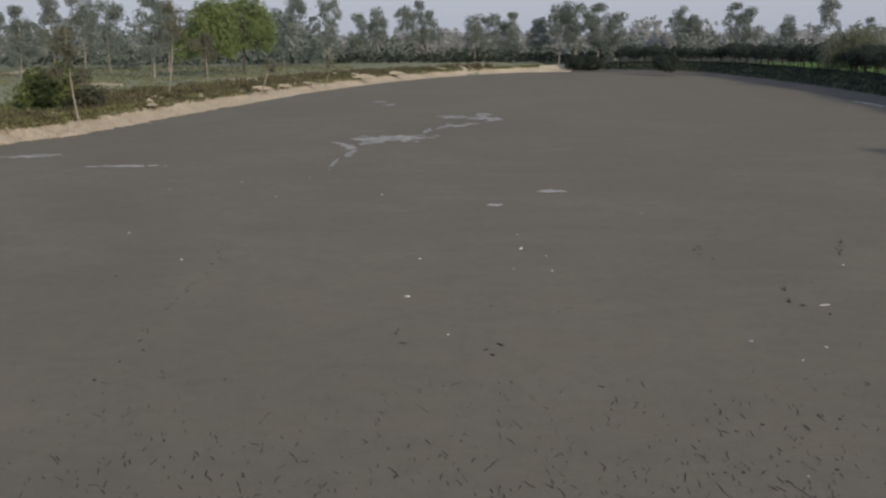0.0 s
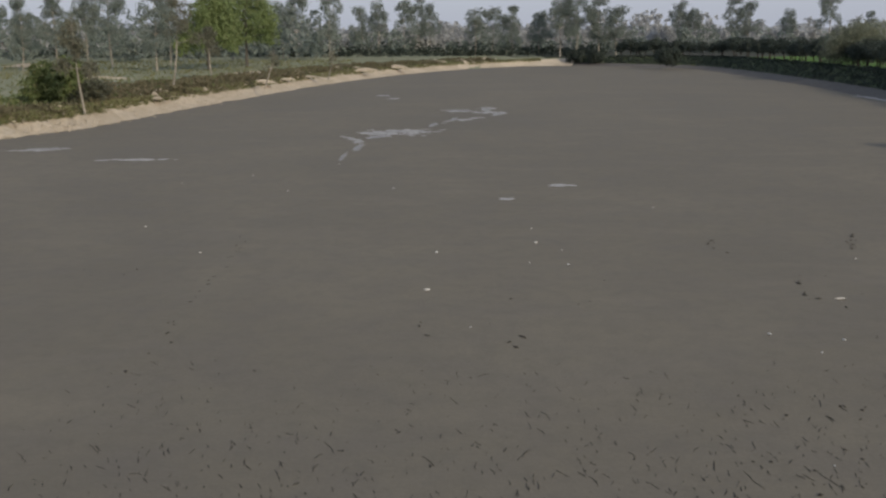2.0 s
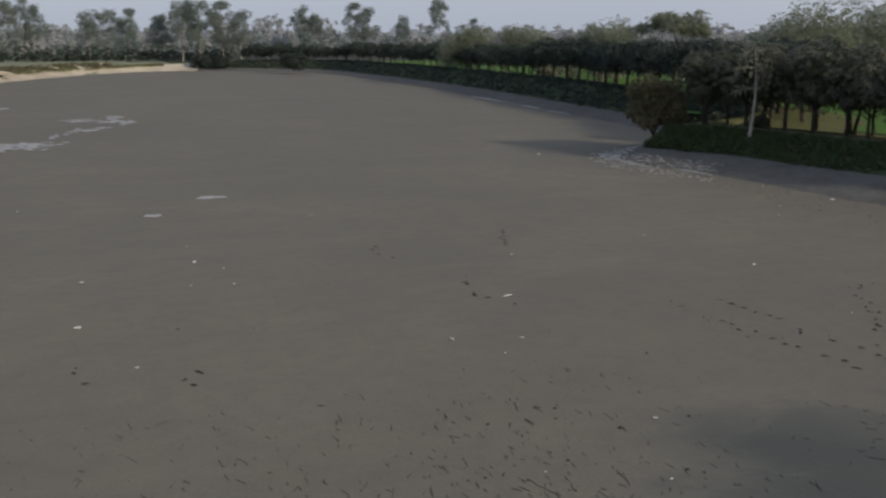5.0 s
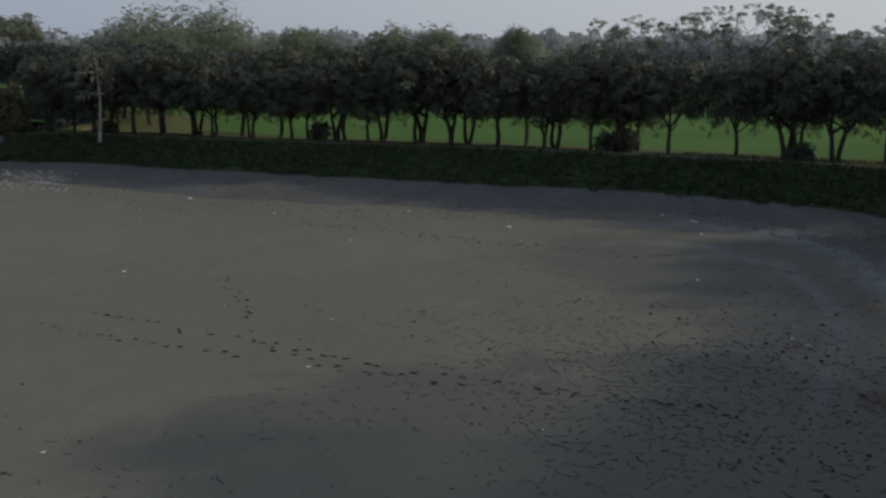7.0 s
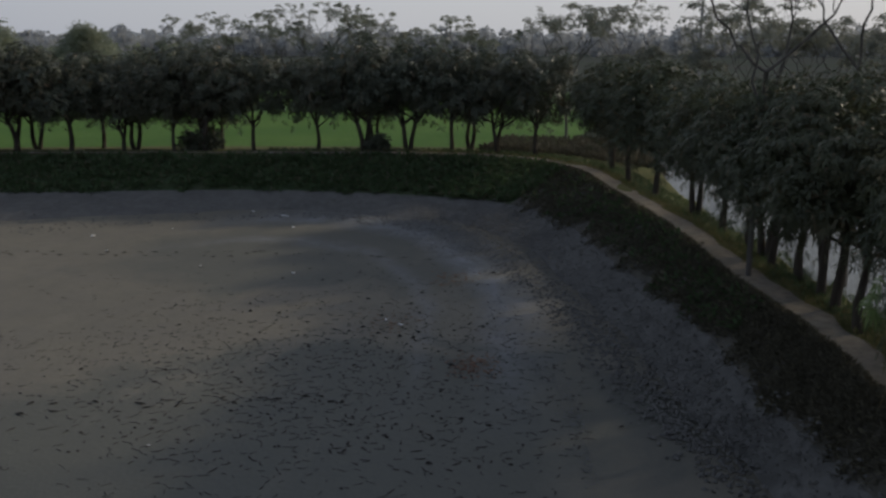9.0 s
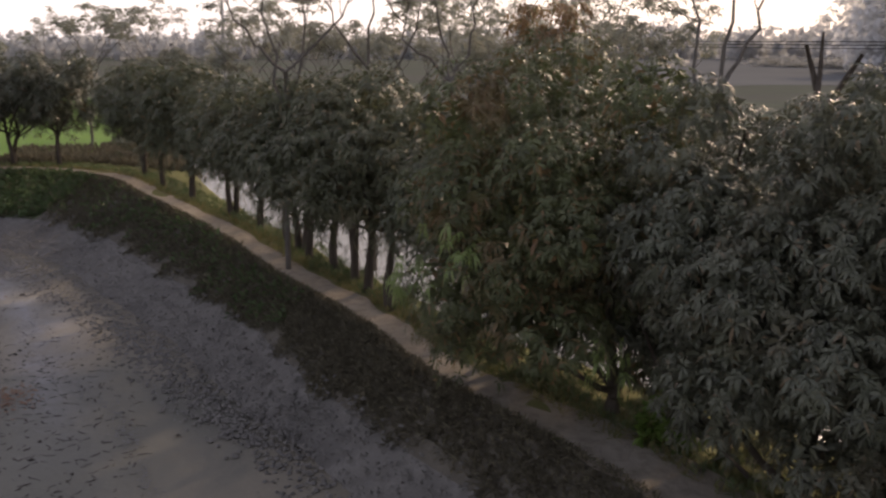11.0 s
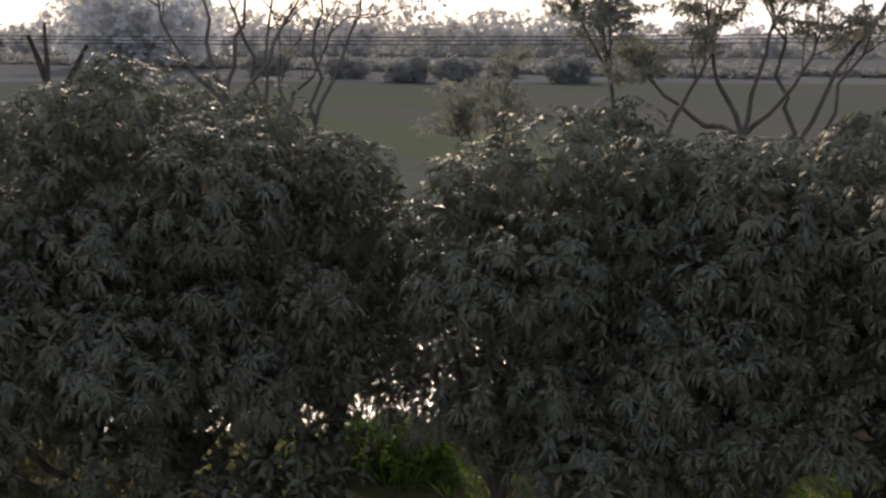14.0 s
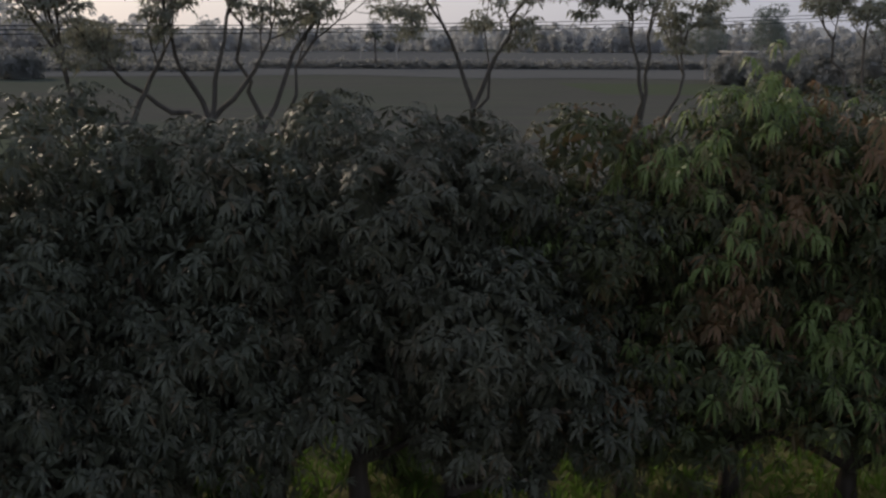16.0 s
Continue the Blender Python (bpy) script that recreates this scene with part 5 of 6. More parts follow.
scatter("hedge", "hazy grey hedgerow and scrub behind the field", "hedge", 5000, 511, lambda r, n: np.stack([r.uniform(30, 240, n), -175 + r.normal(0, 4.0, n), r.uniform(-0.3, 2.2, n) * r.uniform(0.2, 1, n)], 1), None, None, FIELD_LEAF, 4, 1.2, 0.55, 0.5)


def clustered(first, last, lo, hi, clusters, spread, tall):
    """Points in loose heaps on the land behind the crest."""
    def area(rng, n):
        k = rng.integers(int(first), int(last), clusters)
        c = crest[k] + outward[k] * rng.uniform(lo, hi, clusters)[:, None]
        w = rng.integers(0, clusters, n)
        r = rng.normal(0, spread, (n, 2)) * rng.uniform(0.5, 1.4, clusters)[w][:, None]
        z = rng.random(n) * tall * np.exp(-(r ** 2).sum(1) / (2 * spread ** 2))
        return np.stack([c[w, 0] + r[:, 0], c[w, 1] + r[:, 1], c[w, 2] + z], 1)
    return area


scatter("scrub", "dry brownish scrub along the top of the sandy bank", "scrub", 9000, 521, clustered(26 * STEP, 30 * STEP, 0.5, 11.0, 260, 1.1, 0.9), None, None, SCRUB, 5, 0.55, 0.2, 0.8)
scatter("scrub", "dry brownish scrub along the top of the sandy bank", "scrub", 4200, 522, clustered(29.5 * STEP, 33 * STEP, 0.2, 4.5, 120, 0.8, 0.7), None, None, SCRUB, 5, 0.35, 0.12, 0.8)
scatter("scrub", "low green weeds behind the sandy bank", "scrub", 4000, 523, clustered(26 * STEP, 32 * STEP, 2.0, 14.0, 160, 1.4, 0.6), None, None, SHRUB, 5, 0.5, 0.16, 0.8)


def mound(name, seed, rx, ry, h, material, label, category):
    """An uneven low heap of earth or a flat crust with an irregular outline."""
    rng = np.random.default_rng(seed)
    rings, cols = 7, 26
    az = np.linspace(0, 2 * np.pi, cols, endpoint=False)
    edge = 1 + 0.3 * np.sin(az * 2 + seed) + 0.18 * np.sin(az * 5 + 2 * seed) + 0.1 * rng.normal(0, 1, cols)
    v = []
    for i in range(rings):
        s = 1 - i / rings
        v.append(np.stack([np.cos(az) * rx * edge * s, np.sin(az) * ry * edge * s, h * (1 - s ** 1.6) + 0.12 * h * rng.normal(0, 1, cols) * (i > 0)], 1))
    v = np.concatenate(v + [np.array([[0, 0, h]])])
    f = [tuple(q) for q in grid_faces(rings, cols, True).tolist()] + [((rings - 1) * cols + j, (rings - 1) * cols + (j + 1) % cols, rings * cols) for j in range(cols)]
    ob = mesh_object(name, v, f, material, smooth=True)
    return tagged(ob, label, category)


rng = np.random.default_rng(9)
for i, (x, y, rx, ry, h) in enumerate([(-98, 211, 5, 2.5, 0.7), (-37.0, 163, 5.5, 2.0, 0.6), (-40.5, 101, 1.8, 1.0, 0.5), (-37.4, 113, 1.5, 1.0, 0.6), (-31.5, 172, 2.4, 1.2, 0.6), (-24, 196, 3.5, 1.2, 0.5), (-58, 150, 4, 1.4, 0.4), (-10, 236, 4.5, 1.4, 0.8), (-3, 244, 3.5, 1.3, 0.9), (3, 256, 3, 1.2, 0.8), (-39.8, 92, 1.4, 0.8, 0.5), (-31, 140, 1.6, 0.9, 0.5), (-43, 84, 1.2, 0.7, 0.4), (-35.6, 105, 1.28, 0.7, 0.2475), (-34.3, 121, 1.04, 0.8, 0.275), (-33.2, 134, 1.44, 0.7, 0.275), (-29.5, 150, 1.36, 0.8, 0.3025), (-27.8, 160, 1.76, 0.8, 0.275), (-21, 186, 2.2, 0.9, 0.6), (-16.5, 205, 2.4, 0.9, 0.6), (-38.6, 88, 1.1, 0.7, 0.45)]):
    m = mound("earth_mound", 600 + i, rx, ry, h, SAND, "pale mound of sandy earth on the meadow", "earth heap")
    m.location = (x, y, float(land_height(np.array([x]), np.array([y]))[0]) if i < 2 or i == 6 else -0.5)

# pale flakes on the bed: silt, and reflected sky put in as colour
def silt(seed, x, y, rx, ry, turn, n):
    rng = np.random.default_rng(seed)
    q = rng.normal(0, 0.5, (n, 2)) * np.array([rx, ry])
    c, s = math.cos(radians(turn)), math.sin(radians(turn))
    p = np.stack([x + q[:, 0] * c - q[:, 1] * s, y + q[:, 0] * s + q[:, 1] * c, np.full(n, BED + 0.03)], 1)
    p[:, 2] += 0.035 * fbm(p[:, 0], p[:, 1], 0.25, 11)
    return clods("pale_patch", "pale flakes on the mud", p, rng.uniform(0.12, 0.42, n), seed, SILT, 0.06)


# Crusts on the open bed stand for wet film: reflected sky painted pale.
for i, (x, y, rx, ry) in enumerate([(-7.0, 80.3, 1.9, 1.6), (-8.3, 76.5, 0.6, 1.6), (-8.9, 69, 0.22, 3.0), (-9.3, 63.6, 0.16, 2.4), (-2.2, 104, 1.2, 1.1), (0.8, 105.5, 0.7, 2.0), (1.9, 99, 0.6, 1.6), (-4.2, 87, 0.3, 2.2), (-2.4, 93, 0.25, 2.4),
                                    (-12.7, 130.4, 0.8, 1.5), (3.9, 51.0, 0.3, 0.22), (1.25, 46.6, 0.17, 0.12), (-22.5, 62.1, 0.7, 0.12), (-31.5, 68.7, 1.2, 0.5), (50.2, 118, 0.6, 3.2), (49.2, 105, 1.5, 3.2), (50.6, 113, 0.8, 3.6), (47.0, 97.5, 0.6, 2.4), (31.4, 56.6, 0.7, 2.0), (32.6, 51.5, 0.3, 2.2)]):
    m = mound("thin_crust", 760 + i, rx, ry, 0.02, CRUST, "thin pale crust on the mud", "silt")
    m.location = (x, y, BED + 0.03)

# scraps of litter on the bed, white and small
def scrap(seed, size):
    rng = np.random.default_rng(seed)
    bm = bmesh.new()
    bmesh.ops.create_icosphere(bm, subdivisions=2, radius=1.0)
    for v in bm.verts:
        v.co = Vector((v.co.x * size * rng.uniform(0.8, 1.2), v.co.y * size * 0.6 * rng.uniform(0.7, 1.3), v.co.z * size * 0.35 * rng.uniform(0.6, 1.3)))
    me = bpy.data.meshes.new("litter")
    bm.to_mesh(me)
    bm.free()
    me.materials.append(PALE)
    return tagged(new("litter", me), "crumpled white scrap lying on the mud", "litter", "litter on the pond bed")


SCRAPS = [(-2.1, 29.2), (1.8, 36.4), (-2.0, 34.6), (2.7, 32.7), (7.3, 24.7), (9.1, 24.2), (9.4, 18.1), (27.7, 62.2), (32.0, 32.8), (20.4, 29.2), (16.1, 17.1), (42.1, 19.0), (24.9, 7.7), (24.5, 7.2), (33.1, 39.7), (29, 26), (36, 28), (35, 22), (38, 14.5), (30, 12)]
proto = [scrap(700 + i, 0.11) for i in range(3)]
rng = np.random.default_rng(11)
spots = SCRAPS + [(float(rng.uniform(-18, 38)), float(rng.uniform(9, 60))) for i in range(34)]
for i, (x, y) in enumerate(spots):
    s = (0.5 + 0.012 * math.hypot(x, y)) * rng.uniform(0.6, 1.1) * (1.0 if i < len(SCRAPS) else 0.55)
    m = pose(x, y, BED + 0.03, 0, 0, rng.uniform(0, 360))
    o = proto[i] if i < 3 else copy_thing(proto[i % 3], m)
    o.matrix_basis = m
    o.scale = (s,) * 3
for i, (x, y, turn, s) in enumerate([(10.5, 28.3, 10, 1.0), (40.6, 15.7, 60, 1.6), (41.5, 17.5, 40, 1.3)]):
    m = scrap(720 + i, 0.2)
    m["label"] = "pale strip of rag on the mud"
    m.matrix_basis = pose(x, y, BED + 0.03, 0, 0, turn)
    m.scale = (0.9 * s, 0.25 * s, 0.3 * s)


# footprints: trampled dark wet clods, in trails
def clods(name, label, points, sizes, seed, material=DARK_CLOD, flat=0.35):
    rng = np.random.default_rng(seed)
    n = len(points)
    base = np.array([[1, 0, 0], [0.4, 0.8, 0], [-0.7, 0.6, 0], [-0.9, -0.3, 0], [0, -0.9, 0], [0.05, 0.1, 1.0]])
    turn = rng.uniform(0, 2 * np.pi, n) if sizes.ndim == 1 or sizes.shape[1] < 3 else sizes[:, 2]
    sx, sy = (sizes, sizes) if sizes.ndim == 1 else (sizes[:, 0], sizes[:, 1])
    b = base[None] * rng.uniform(0.7, 1.3, (n, 6, 1))
    x, y = b[..., 0] * sx[:, None], b[..., 1] * sy[:, None]
    c, s = np.cos(turn)[:, None], np.sin(turn)[:, None]
    z = b[..., 2] * np.minimum(sx, sy)[:, None] * flat
    v = np.stack([x * c - y * s, x * s + y * c, z], -1) + points[:, None]
    tri = np.array([[0, 1, 5], [1, 2, 5], [2, 3, 5], [3, 4, 5], [4, 0, 5]])
    f = (tri[None] + (np.arange(n) * 6)[:, None, None]).reshape(-1, 3)
    return tagged(mesh_object(name, v.reshape(-1, 3), f, material), label, "mud marks", kind="stuff")


for i, (x, y, rx, ry, turn, n) in enumerate([(-7.2, 79.8, 3.0, 2.4, 20, 190), (-9.7, 74.0, 0.3, 3.4, 15, 26), (-2.4, 103.1, 1.5, 2.0, 0, 60), (1.2, 101.0, 1.3, 2.4, 40, 70), (1.0, 107.5, 1.0, 1.6, 0, 30), (-1.0, 93.5, 0.8, 4.5, -25, 40), (-22.6, 62.1, 2.4, 0.35, 5, 50),
                                              (-32.0, 68.0, 2.0, 0.8, 10, 40), (1.2, 46.6, 0.3, 0.25, 0, 5), (3.9, 50.9, 0.45, 0.35, 20, 12), (-10.8, 124, 0.9, 1.2, 0, 30), (49.0, 120, 0.8, 6.0, 0, 140), (48.6, 106, 1.6, 3.0, -5, 150), (33.0, 58.2, 1.4, 2.6, 20, 170)]):
    silt(640 + i, x, y, rx, ry, turn, n)

TRAILS = [[(-9.7, 37.3), (-9.3, 31.7), (-9.2, 26.8), (-8.8, 23.8), (-8.8, 21.9), (-9.0, 20.6)], [(8.5, 37.0), (8.7, 35.2), (8.7, 33.7)], [(9.6, 30.8), (9.9, 30.0), (9.5, 28.7), (10.3, 27.9), (10.8, 26.8)], [(14.6, 38.2), (13.3, 35.0)], [(0.5, 24.4), (0.5, 23.1)],
          [(21.7, 25.6), (19.3, 22.4), (17.7, 20.4), (17.0, 18.8), (17.1, 16.1), (17.3, 14.6), (17.7, 13.0), (17.8, 11.7), (18.4, 10.0), (18.7, 8.3), (18.5, 6.2)], [(16.7, 18.7), (16.4, 16.4), (16.9, 14.8), (17.0, 12.9), (17.8, 11.0)],
          [(15.0, 27.0), (14.9, 25.0), (15.3, 22.0), (15.8, 19.6), (15.9, 18.8)], [(16.4, 25.5), (16.7, 23.7), (16.6, 22.0), (17.0, 20.3), (16.8, 18.6)],
          [(30.5, 31.0), (31.6, 28.0), (32.1, 20.4), (33.0, 14.0), (33.0, 7.4)], [(30.0, 31.5), (31.1, 27.6), (31.7, 20.6), (32.4, 14.4)], [(-2.2, 26.2), (-1.6, 24.0)]]
rng = np.random.default_rng(13)
pts, size = [], []
for t in TRAILS:
    faint = 0.85 if t[0][0] < 0 else 1.0
    for a, b in zip(t, t[1:]):
        a, b = np.array(a, float), np.array(b, float)
        n = max(2, int(np.linalg.norm(b - a) / 0.42))
        way = math.atan2(b[1] - a[1], b[0] - a[0])
        for s in np.linspace(0, 1, n, endpoint=False):
            if rng.random() < (0.25 if faint == 1.0 else 0.5):
                continue
            q = a + (b - a) * s + rng.normal(0, 0.1, 2)
            pts.append((q[0], q[1], BED + 0.02))
            size.append((rng.uniform(0.08, 0.16) * faint, rng.uniform(0.035, 0.065) * faint, way + rng.normal(0, 0.5)))
            if rng.random() < 0.5 * faint:
                pts.append((q[0] + rng.normal(0, 0.12), q[1] + rng.normal(0, 0.12), BED + 0.02))
                size.append((rng.uniform(0.03, 0.08), rng.uniform(0.02, 0.05), rng.uniform(0, 6)))
clods("footprints", "trail of dark wet footprints in the mud", np.array(pts), np.array(size), 14)

# open cracks: short lone ones in the near mud, a broken net of them in the corner that dries last
def crack_ribbons(x, y, flow, length, width, wiggle, seed):
    """Jagged little cracks: each a dark ridge of six segments that tapers to both ends."""
    rng = np.random.default_rng(seed)
    n, m = len(x), 6
    heading = flow[:, None] + np.cumsum(rng.normal(0, wiggle, (n, m)), 1)
    px = x[:, None] + np.cumsum(np.cos(heading) * length[:, None] / m, 1)
    py = y[:, None] + np.cumsum(np.sin(heading) * length[:, None] / m, 1)
    w = width[:, None] * np.sin(np.pi * (np.arange(m) + 0.6) / m)[None] * rng.uniform(0.6, 1.3, (n, m))
    nx, ny = -np.sin(heading) * w, np.cos(heading) * w
    z = BED + 0.035 * fbm(px, py, 0.25, 11) + 0.012 * fbm(px, py, 1.3, 12) + 0.006
    a, b, c = np.stack([px + nx, py + ny, z], -1), np.stack([px, py, z + 0.006], -1), np.stack([px - nx, py - ny, z], -1)
    v = np.stack([a, b, c], 2).reshape(-1, 3)
    q = ((np.arange(n) * m * 3)[:, None] + (np.arange(m - 1) * 3)[None]).reshape(-1, 1)
    f = np.concatenate([q + np.array([[0, 1, 4, 3]]), q + np.array([[1, 2, 5, 4]])])
    return tagged(mesh_object("mud_cracks", v, f, DARK_CLOD), "short jagged dark cracks in the drying mud", "mud marks", kind="stuff")


n = 6500
x, y = rng.uniform(-10, 20, n), rng.uniform(9, 25, n)
near = np.clip(1.0 - (y - 13) / 10, 0, 1) ** 1.3 * np.clip((x + 15) / 12, 0.2, 1) * np.clip((11 - x) / 4, 0, 1)
keep = rng.random(n) < near * 0.95 + 0.12 * fbm(x, y, 0.3, 41)
x, y = x[keep], y[keep]
flow = 1.66 - 0.04 * x + rng.normal(0, 0.12, len(x))
crack_ribbons(x, y, flow, rng.gamma(2.0, 0.09, len(x)) + 0.05, rng.uniform(0.003, 0.012, len(x)), 0.16, 15)

# the net: edges of uneven six-sided plates, about half of them open
side = 0.23
cols, lines = np.meshgrid(np.arange(62), np.arange(54), indexing="ij")
cx0 = (8.0 + cols * side * 1.732 + (lines % 2) * side * 0.866).ravel()
cy0 = (2.0 + lines * side * 1.5).ravel()
xs, ys, xe, ye = [], [], [], []
for q in range(3):
    a0, a1 = radians(30 + 60 * q), radians(90 + 60 * q)
    for ang, ox, oy in ((a0, xs, ys), (a1, xe, ye)):
        vx, vy = cx0 + side * math.cos(ang), cy0 + side * math.sin(ang)
        jx, jy = 0.17 * fbm(vx, vy, 2.4, 44, 2), 0.17 * fbm(vx, vy, 2.4, 45, 2)
        ox.append(vx + jx)
        oy.append(vy + jy)
xs, ys, xe, ye = [np.concatenate(q) for q in (xs, ys, xe, ye)]
open_share = np.exp(-((xs - 19) / 7.5) ** 2 - ((ys - 8.5) / 6.5) ** 2) * 0.75 + 0.3 * fbm(xs, ys, 0.3, 46, 3) - 0.05
keep = rng.random(len(xs)) < np.clip(open_share, 0, 0.75)
xs, ys, xe, ye = xs[keep], ys[keep], xe[keep], ye[keep]
crack_ribbons(xs, ys, np.arctan2(ye - ys, xe - xs), np.hypot(xe - xs, ye - ys) * rng.uniform(0.5, 1.15, len(xs)), (rng.gamma(2.0, 0.0036, len(xs)) + 0.003) * np.where(xs > 15, 1.7, 1.2), 0.3, 20)
n = 20000
x, y = rng.uniform(-18, 38, n), rng.uniform(2, 32, n)
keep = rng.random(n) < np.clip(0.9 * np.exp(-((x - 22) / 5) ** 2 - ((y - 6.5) / 4.5) ** 2) - 0.02 + 0.12 * fbm(x, y, 0.2, 43), 0, 0.8)
p = np.stack([x[keep], y[keep], BED + 0.015 + 0.035 * fbm(x[keep], y[keep], 0.25, 11)], 1)
clods("mud_specks", "small dark wet lumps on the drying mud", p, rng.gamma(2.0, 0.01, len(p)) + 0.01, 19, DARK_CLOD, 0.5)

# pale crumbs where the last water dried, along the foot of the slope
k = rng.uniform(6.0 * STEP, 12.5 * STEP, 1500)
i = np.floor(k).astype(int)
p = foot[i] + (foot[i] - sod_foot[i]) * rng.normal(0.15, 0.22, len(k))[:, None] + rng.normal(0, 0.3, (len(k), 3)) * np.array([1, 1, 0])
p[:, 2] = BED + 0.03
clods("silt_crumbs", "pale dried silt crumbs at the foot of the slope", p, rng.uniform(0.02, 0.06, len(p)), 17, CRUMB, 0.25)

# pale crumbs drawn out in lines round the corner, and a patch of fallen leaves
for i, (line, n, wide, big) in enumerate([([(41.5, 16.5), (41.0, 12.0), (39.1, 8.3), (35.8, 6.3), (33.9, 5.0), (30.2, 4.3)], 1500, 0.55, 0.06), ([(38.5, 9.5), (36.5, 7.2), (34.0, 6.0)], 900, 0.9, 0.06), ([(30.2, 4.6), (25.6, 4.8), (21.8, 3.4), (19.6, 2.4), (17.7, 2.2), (15.0, 1.9)], 520, 0.14, 0.035), ([(26.0, 2.9), (22.0, 1.9), (19.0, 1.2)], 260, 0.14, 0.03)]):
    q = np.array(line, float)
    k = rng.uniform(0, len(q) - 1.001, n)
    a = np.floor(k).astype(int)
    q = q[a] + (q[a + 1] - q[a]) * (k - a)[:, None] + rng.normal(0, wide, (n, 2))
    p = np.c_[q, np.full(n, BED + 0.035)]
    clods("silt_crumbs", "line of pale grey crumbs on the drying mud", p, rng.uniform(0.3, 1.0, n) * big, 30 + i, CRUMB, 0.4)
for i, (x, y, r, n) in enumerate([(21.3, 4.8, 0.45, 170), (30.0, 6.6, 0.6, 90), (24.5, 7.6, 0.5, 60)]):
    p = np.c_[x + rng.normal(0, r, n), y + rng.normal(0, r * 0.7, n), np.full(n, BED + 0.04)]
    clods("fallen_leaves", "patch of fallen brown leaves on the mud", p, rng.uniform(0.025, 0.06, n), 40 + i, LITTER_LEAF, 0.25)

# pale dried silt on the slope round the tip of the bank
i = rng.integers(int(14.0 * STEP), 16 * STEP, 700)
u = rng.uniform(-0.35, 0.6, 700)[:, None]
p = foot[i] + (sod_foot[i] - foot[i]) * u + rng.normal(0, 0.25, (700, 3)) * np.array([1, 1, 0]) + np.array([0, 0, 0.05])
p[:, 2] = np.maximum(p[:, 2], BED + 0.03)
clods("silt_crumbs", "pale dried silt round the tip of the bank", p, rng.uniform(0.04, 0.13, 700), 44, SILT, 0.2)

# crumbly clods on the bare slope and in the corner
k = np.concatenate([rng.uniform(2.5 * STEP, 14 * STEP, 5000), rng.uniform(3.5 * STEP, 9 * STEP, 5000)])
i = np.floor(k).astype(int)
s = rng.uniform(-0.5, 1.6, len(k))[:, None]
p = foot[i] + (sod_foot[i] - foot[i]) * s + rng.normal(0, 0.25, (len(k), 3)) * np.array([1, 1, 0])
p[:, 2] = np.maximum(p[:, 2], BED + 0.02)
q = p[::10] + rng.normal(0, 0.3, (len(p[::10]), 3)) * np.array([1, 1, 0])
clods("mud_crumbs", "dark wet crumbs on the bare slope", q, rng.gamma(2.0, 0.009, len(q)) + 0.01, 21, DARK_CLOD, 0.6)
clods("mud_crumbs", "crumbled grey clods on the bare slope", p, rng.uniform(0.02, 0.08, len(p)), 16, DAMP, 0.6)

# ------------------------------------------------------------ power line and far things on the south side
def power_pole(height):
    root = new("power_pole")
    tagged(root, "tall concrete power pole with a crossarm", "pole", "power line")
    v, f = tube([(0, 0, -0.3), (0, 0, height * 0.5), (0, 0, height)], (0.15, 0.125, 0.1), 8)
    mesh_object("shaft", v, f, CONCRETE, root)
    v, f = tube([(-0.9, 0, height - 0.5), (0, 0, height - 0.5), (0.9, 0, height - 0.5)], (0.05, 0.05, 0.05), 4)
    mesh_object("crossarm", v, f, CONCRETE, root)
    for q in (-0.8, 0.0, 0.8):
        v, f = tube([(q, 0, height - 0.45), (q, 0, height - 0.35), (q, 0, height - 0.25)], (0.05, 0.07, 0.03), 6)
        mesh_object("insulator", v, f, PLASTER, root)
    return root


pole = place(power_pole(9.5), 48.1, -21.6, -0.3, -25)
again(pole, -48.0, -77.0, -0.3, -25)
again(pole, 66.8, -4.9, -0.3, -25)
for az, dist, k in [(177.0, 213, 0.9), (179.1, 213, 0.9)]:
    x, y = polar(az, dist)
    again(pole, x, y, -0.3, 0, k)
for dx, dz in [(-0.3, -0.24), (0.0, 0.0), (0.3, 0.22)]:
    s = np.linspace(0, 1, 40)
    a, b = np.array([48.1 + dx * 0.4, -21.6 + dx, 5.95 + 0.6 * dz]), np.array([-48.0 + dx * 0.4, -77.0 + dx, 8.05 + dz])
    p = a + (b - a) * s[:, None]
    p[:, 2] -= 4 * 0.87 * s * (1 - s)
    v, f = tube(p, np.full(40, 0.022), 5)
    tagged(mesh_object("power_cable", v, f, WIRE), "thin dark power cable hung between poles", "cable", "power line")

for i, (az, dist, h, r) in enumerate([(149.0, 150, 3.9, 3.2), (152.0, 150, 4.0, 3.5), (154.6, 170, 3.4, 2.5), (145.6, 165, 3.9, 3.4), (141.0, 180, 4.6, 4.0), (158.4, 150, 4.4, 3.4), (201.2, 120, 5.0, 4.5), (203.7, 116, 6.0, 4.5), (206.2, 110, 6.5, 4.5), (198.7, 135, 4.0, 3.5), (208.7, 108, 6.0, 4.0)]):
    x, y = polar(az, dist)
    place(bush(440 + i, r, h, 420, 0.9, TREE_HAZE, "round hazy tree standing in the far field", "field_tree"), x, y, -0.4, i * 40)


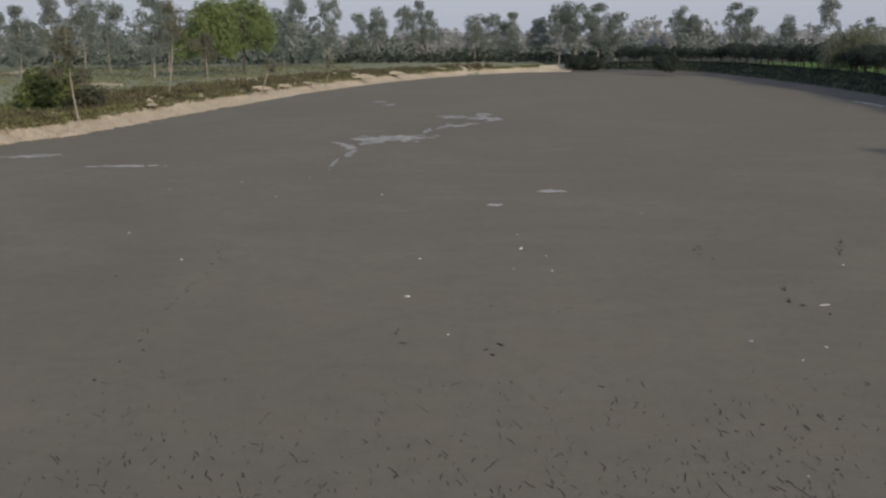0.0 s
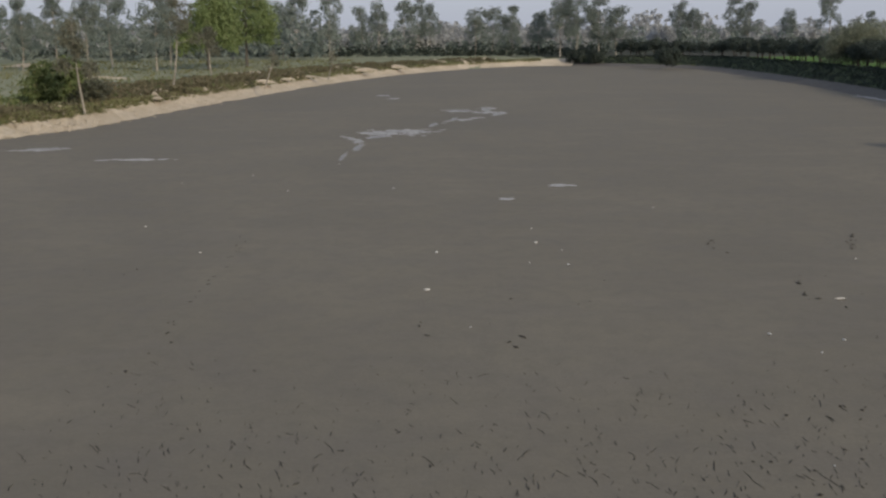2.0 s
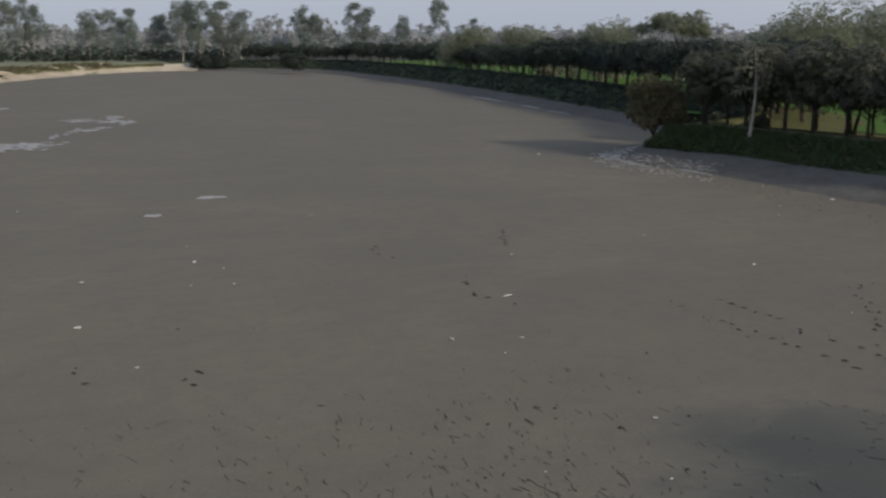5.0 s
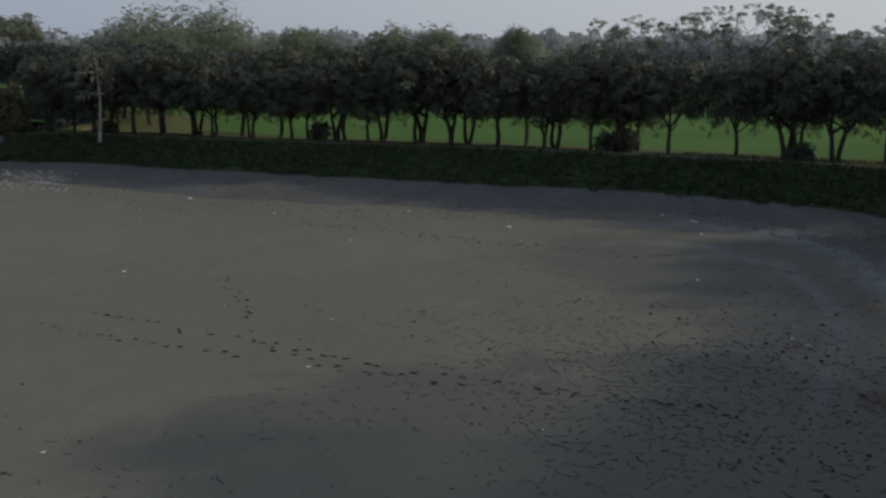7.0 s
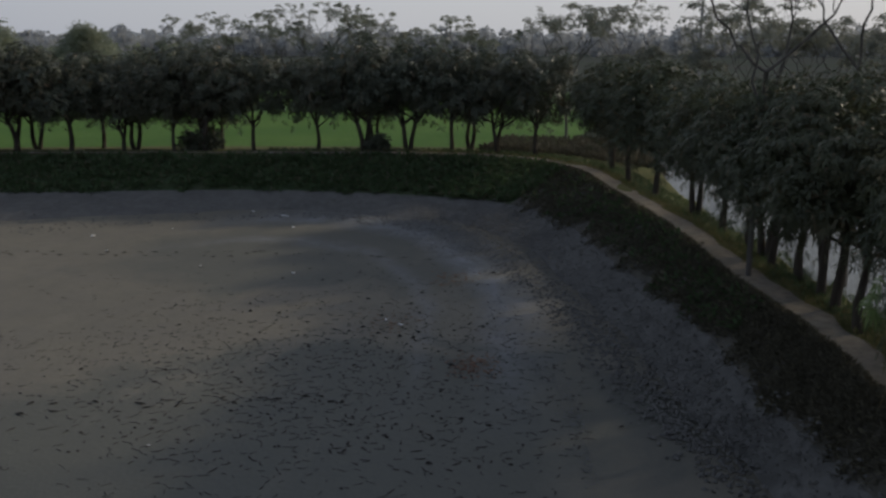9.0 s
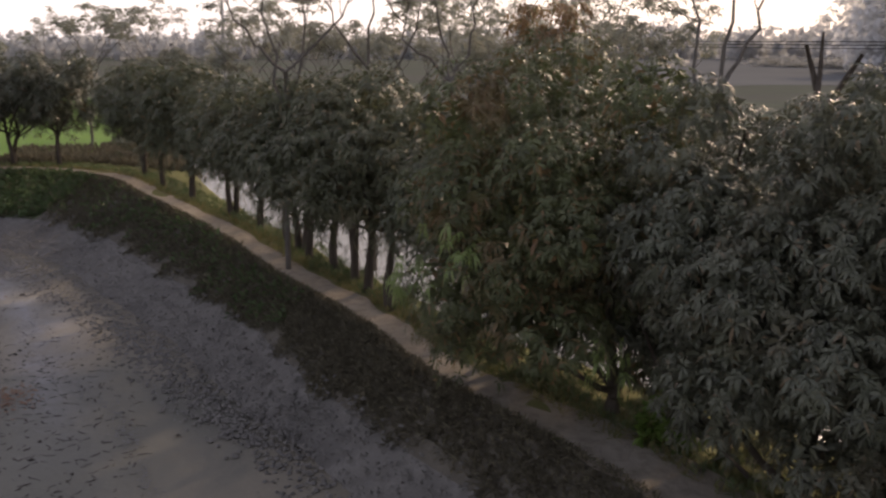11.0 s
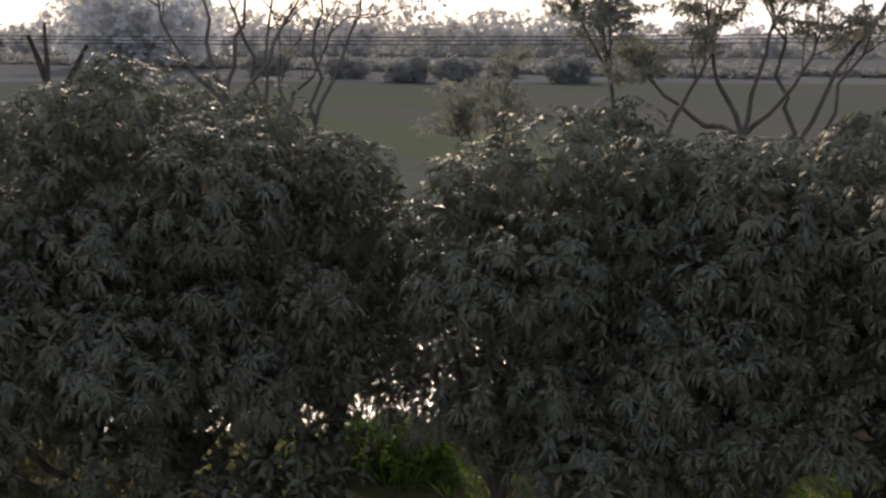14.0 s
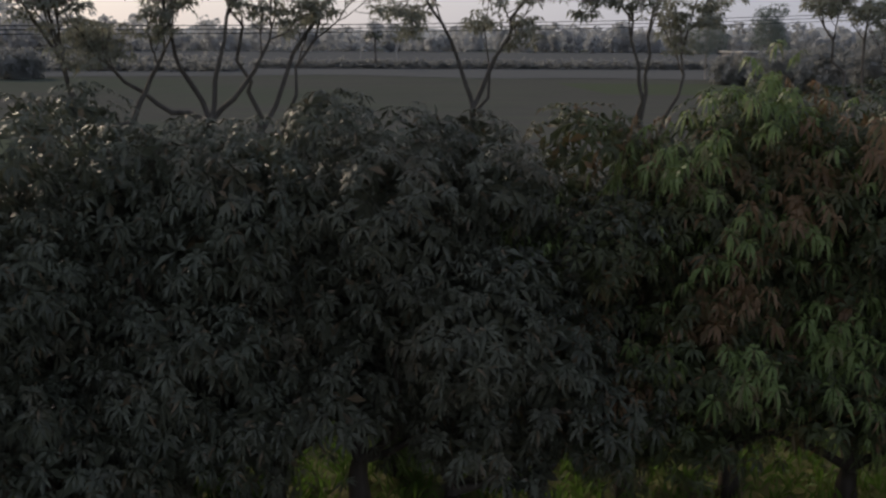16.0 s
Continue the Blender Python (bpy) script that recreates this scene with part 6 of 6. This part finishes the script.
def palm():
    rng = np.random.default_rng(3)
    root = new("palm_tree")
    tagged(root, "lone palm tree in the far field", "tree")
    v, f = tube(bend(rng, (0, 0, -0.3), (0.2, 0, 6.0), 0.01, 5), np.linspace(0.24, 0.16, 5))
    mesh_object("trunk", v, f, GREY_BARK, root)
    p = np.tile([[0.2, 0, 6.0]], (6, 1)) + rng.normal(0, 0.15, (6, 3))
    v, f = leaf_cloud(rng, p, np.tile([[0, 0, 1.0]], (6, 1)), 8, 2.2, 0.7, 0.7, 0.5)
    mesh_object("crown", v, f, MANGO, root)
    return root


x, y = polar(177.9, 190)
place(palm(), x, y, -0.3)


def farm_house(w, d, h):
    root = new("farm_house")
    tagged(root, "low plastered farm building with a flat roof among trees", "house")
    for name, size, at, mat in (("wall", (w, d, h), (0, 0, h / 2), PLASTER), ("roof", (w + 0.6, d + 0.6, 0.25), (0, 0, h + 0.125), CONCRETE), ("door", (1.0, 0.1, 2.0), (-w * 0.2, d / 2 + 0.02, 1.0), BARK), ("window", (1.2, 0.1, 1.1), (w * 0.2, d / 2 + 0.02, 1.5), WIRE)):
        bm = bmesh.new()
        bmesh.ops.create_cube(bm, size=1.0)
        bmesh.ops.scale(bm, vec=size, verts=bm.verts)
        bmesh.ops.translate(bm, vec=at, verts=bm.verts)
        bmesh.ops.bevel(bm, geom=bm.edges, offset=0.03, segments=1, affect="EDGES")
        part(name, bm, mat, root)
    return root


x, y = polar(199.7, 140)
place(farm_house(9, 6, 4.2), x, y, -0.4, 10)
x, y = polar(206.2, 125)
place(farm_house(8, 6, 3.4), x, y, -0.4, -10)

k = rng.uniform(26 * STEP, 33 * STEP, 2600)
i = np.floor(k).astype(int)
s = rng.uniform(-0.1, 1.0, len(k))[:, None]
p = foot[i] + (crest[i] - foot[i]) * s + rng.normal(0, 0.3, (len(k), 3)) * np.array([1, 1, 0.2])
k = rng.integers(26 * STEP, 30 * STEP, 420)
q = crest[k] + outward[k] * (rng.random(len(k))[:, None] ** 1.5 * 12.0) + np.array([0, 0, 0.03])
clods("pale_stones", "pale lumps of earth and rubble among the scrub", q, rng.gamma(2.0, 0.16, len(q)) + 0.1, 22, SAND, 0.5)
clods("sand_rubble", "crumbled sandy clods on the eroded bank", p, rng.uniform(0.05, 0.18, len(p)), 18, SAND, 0.6)
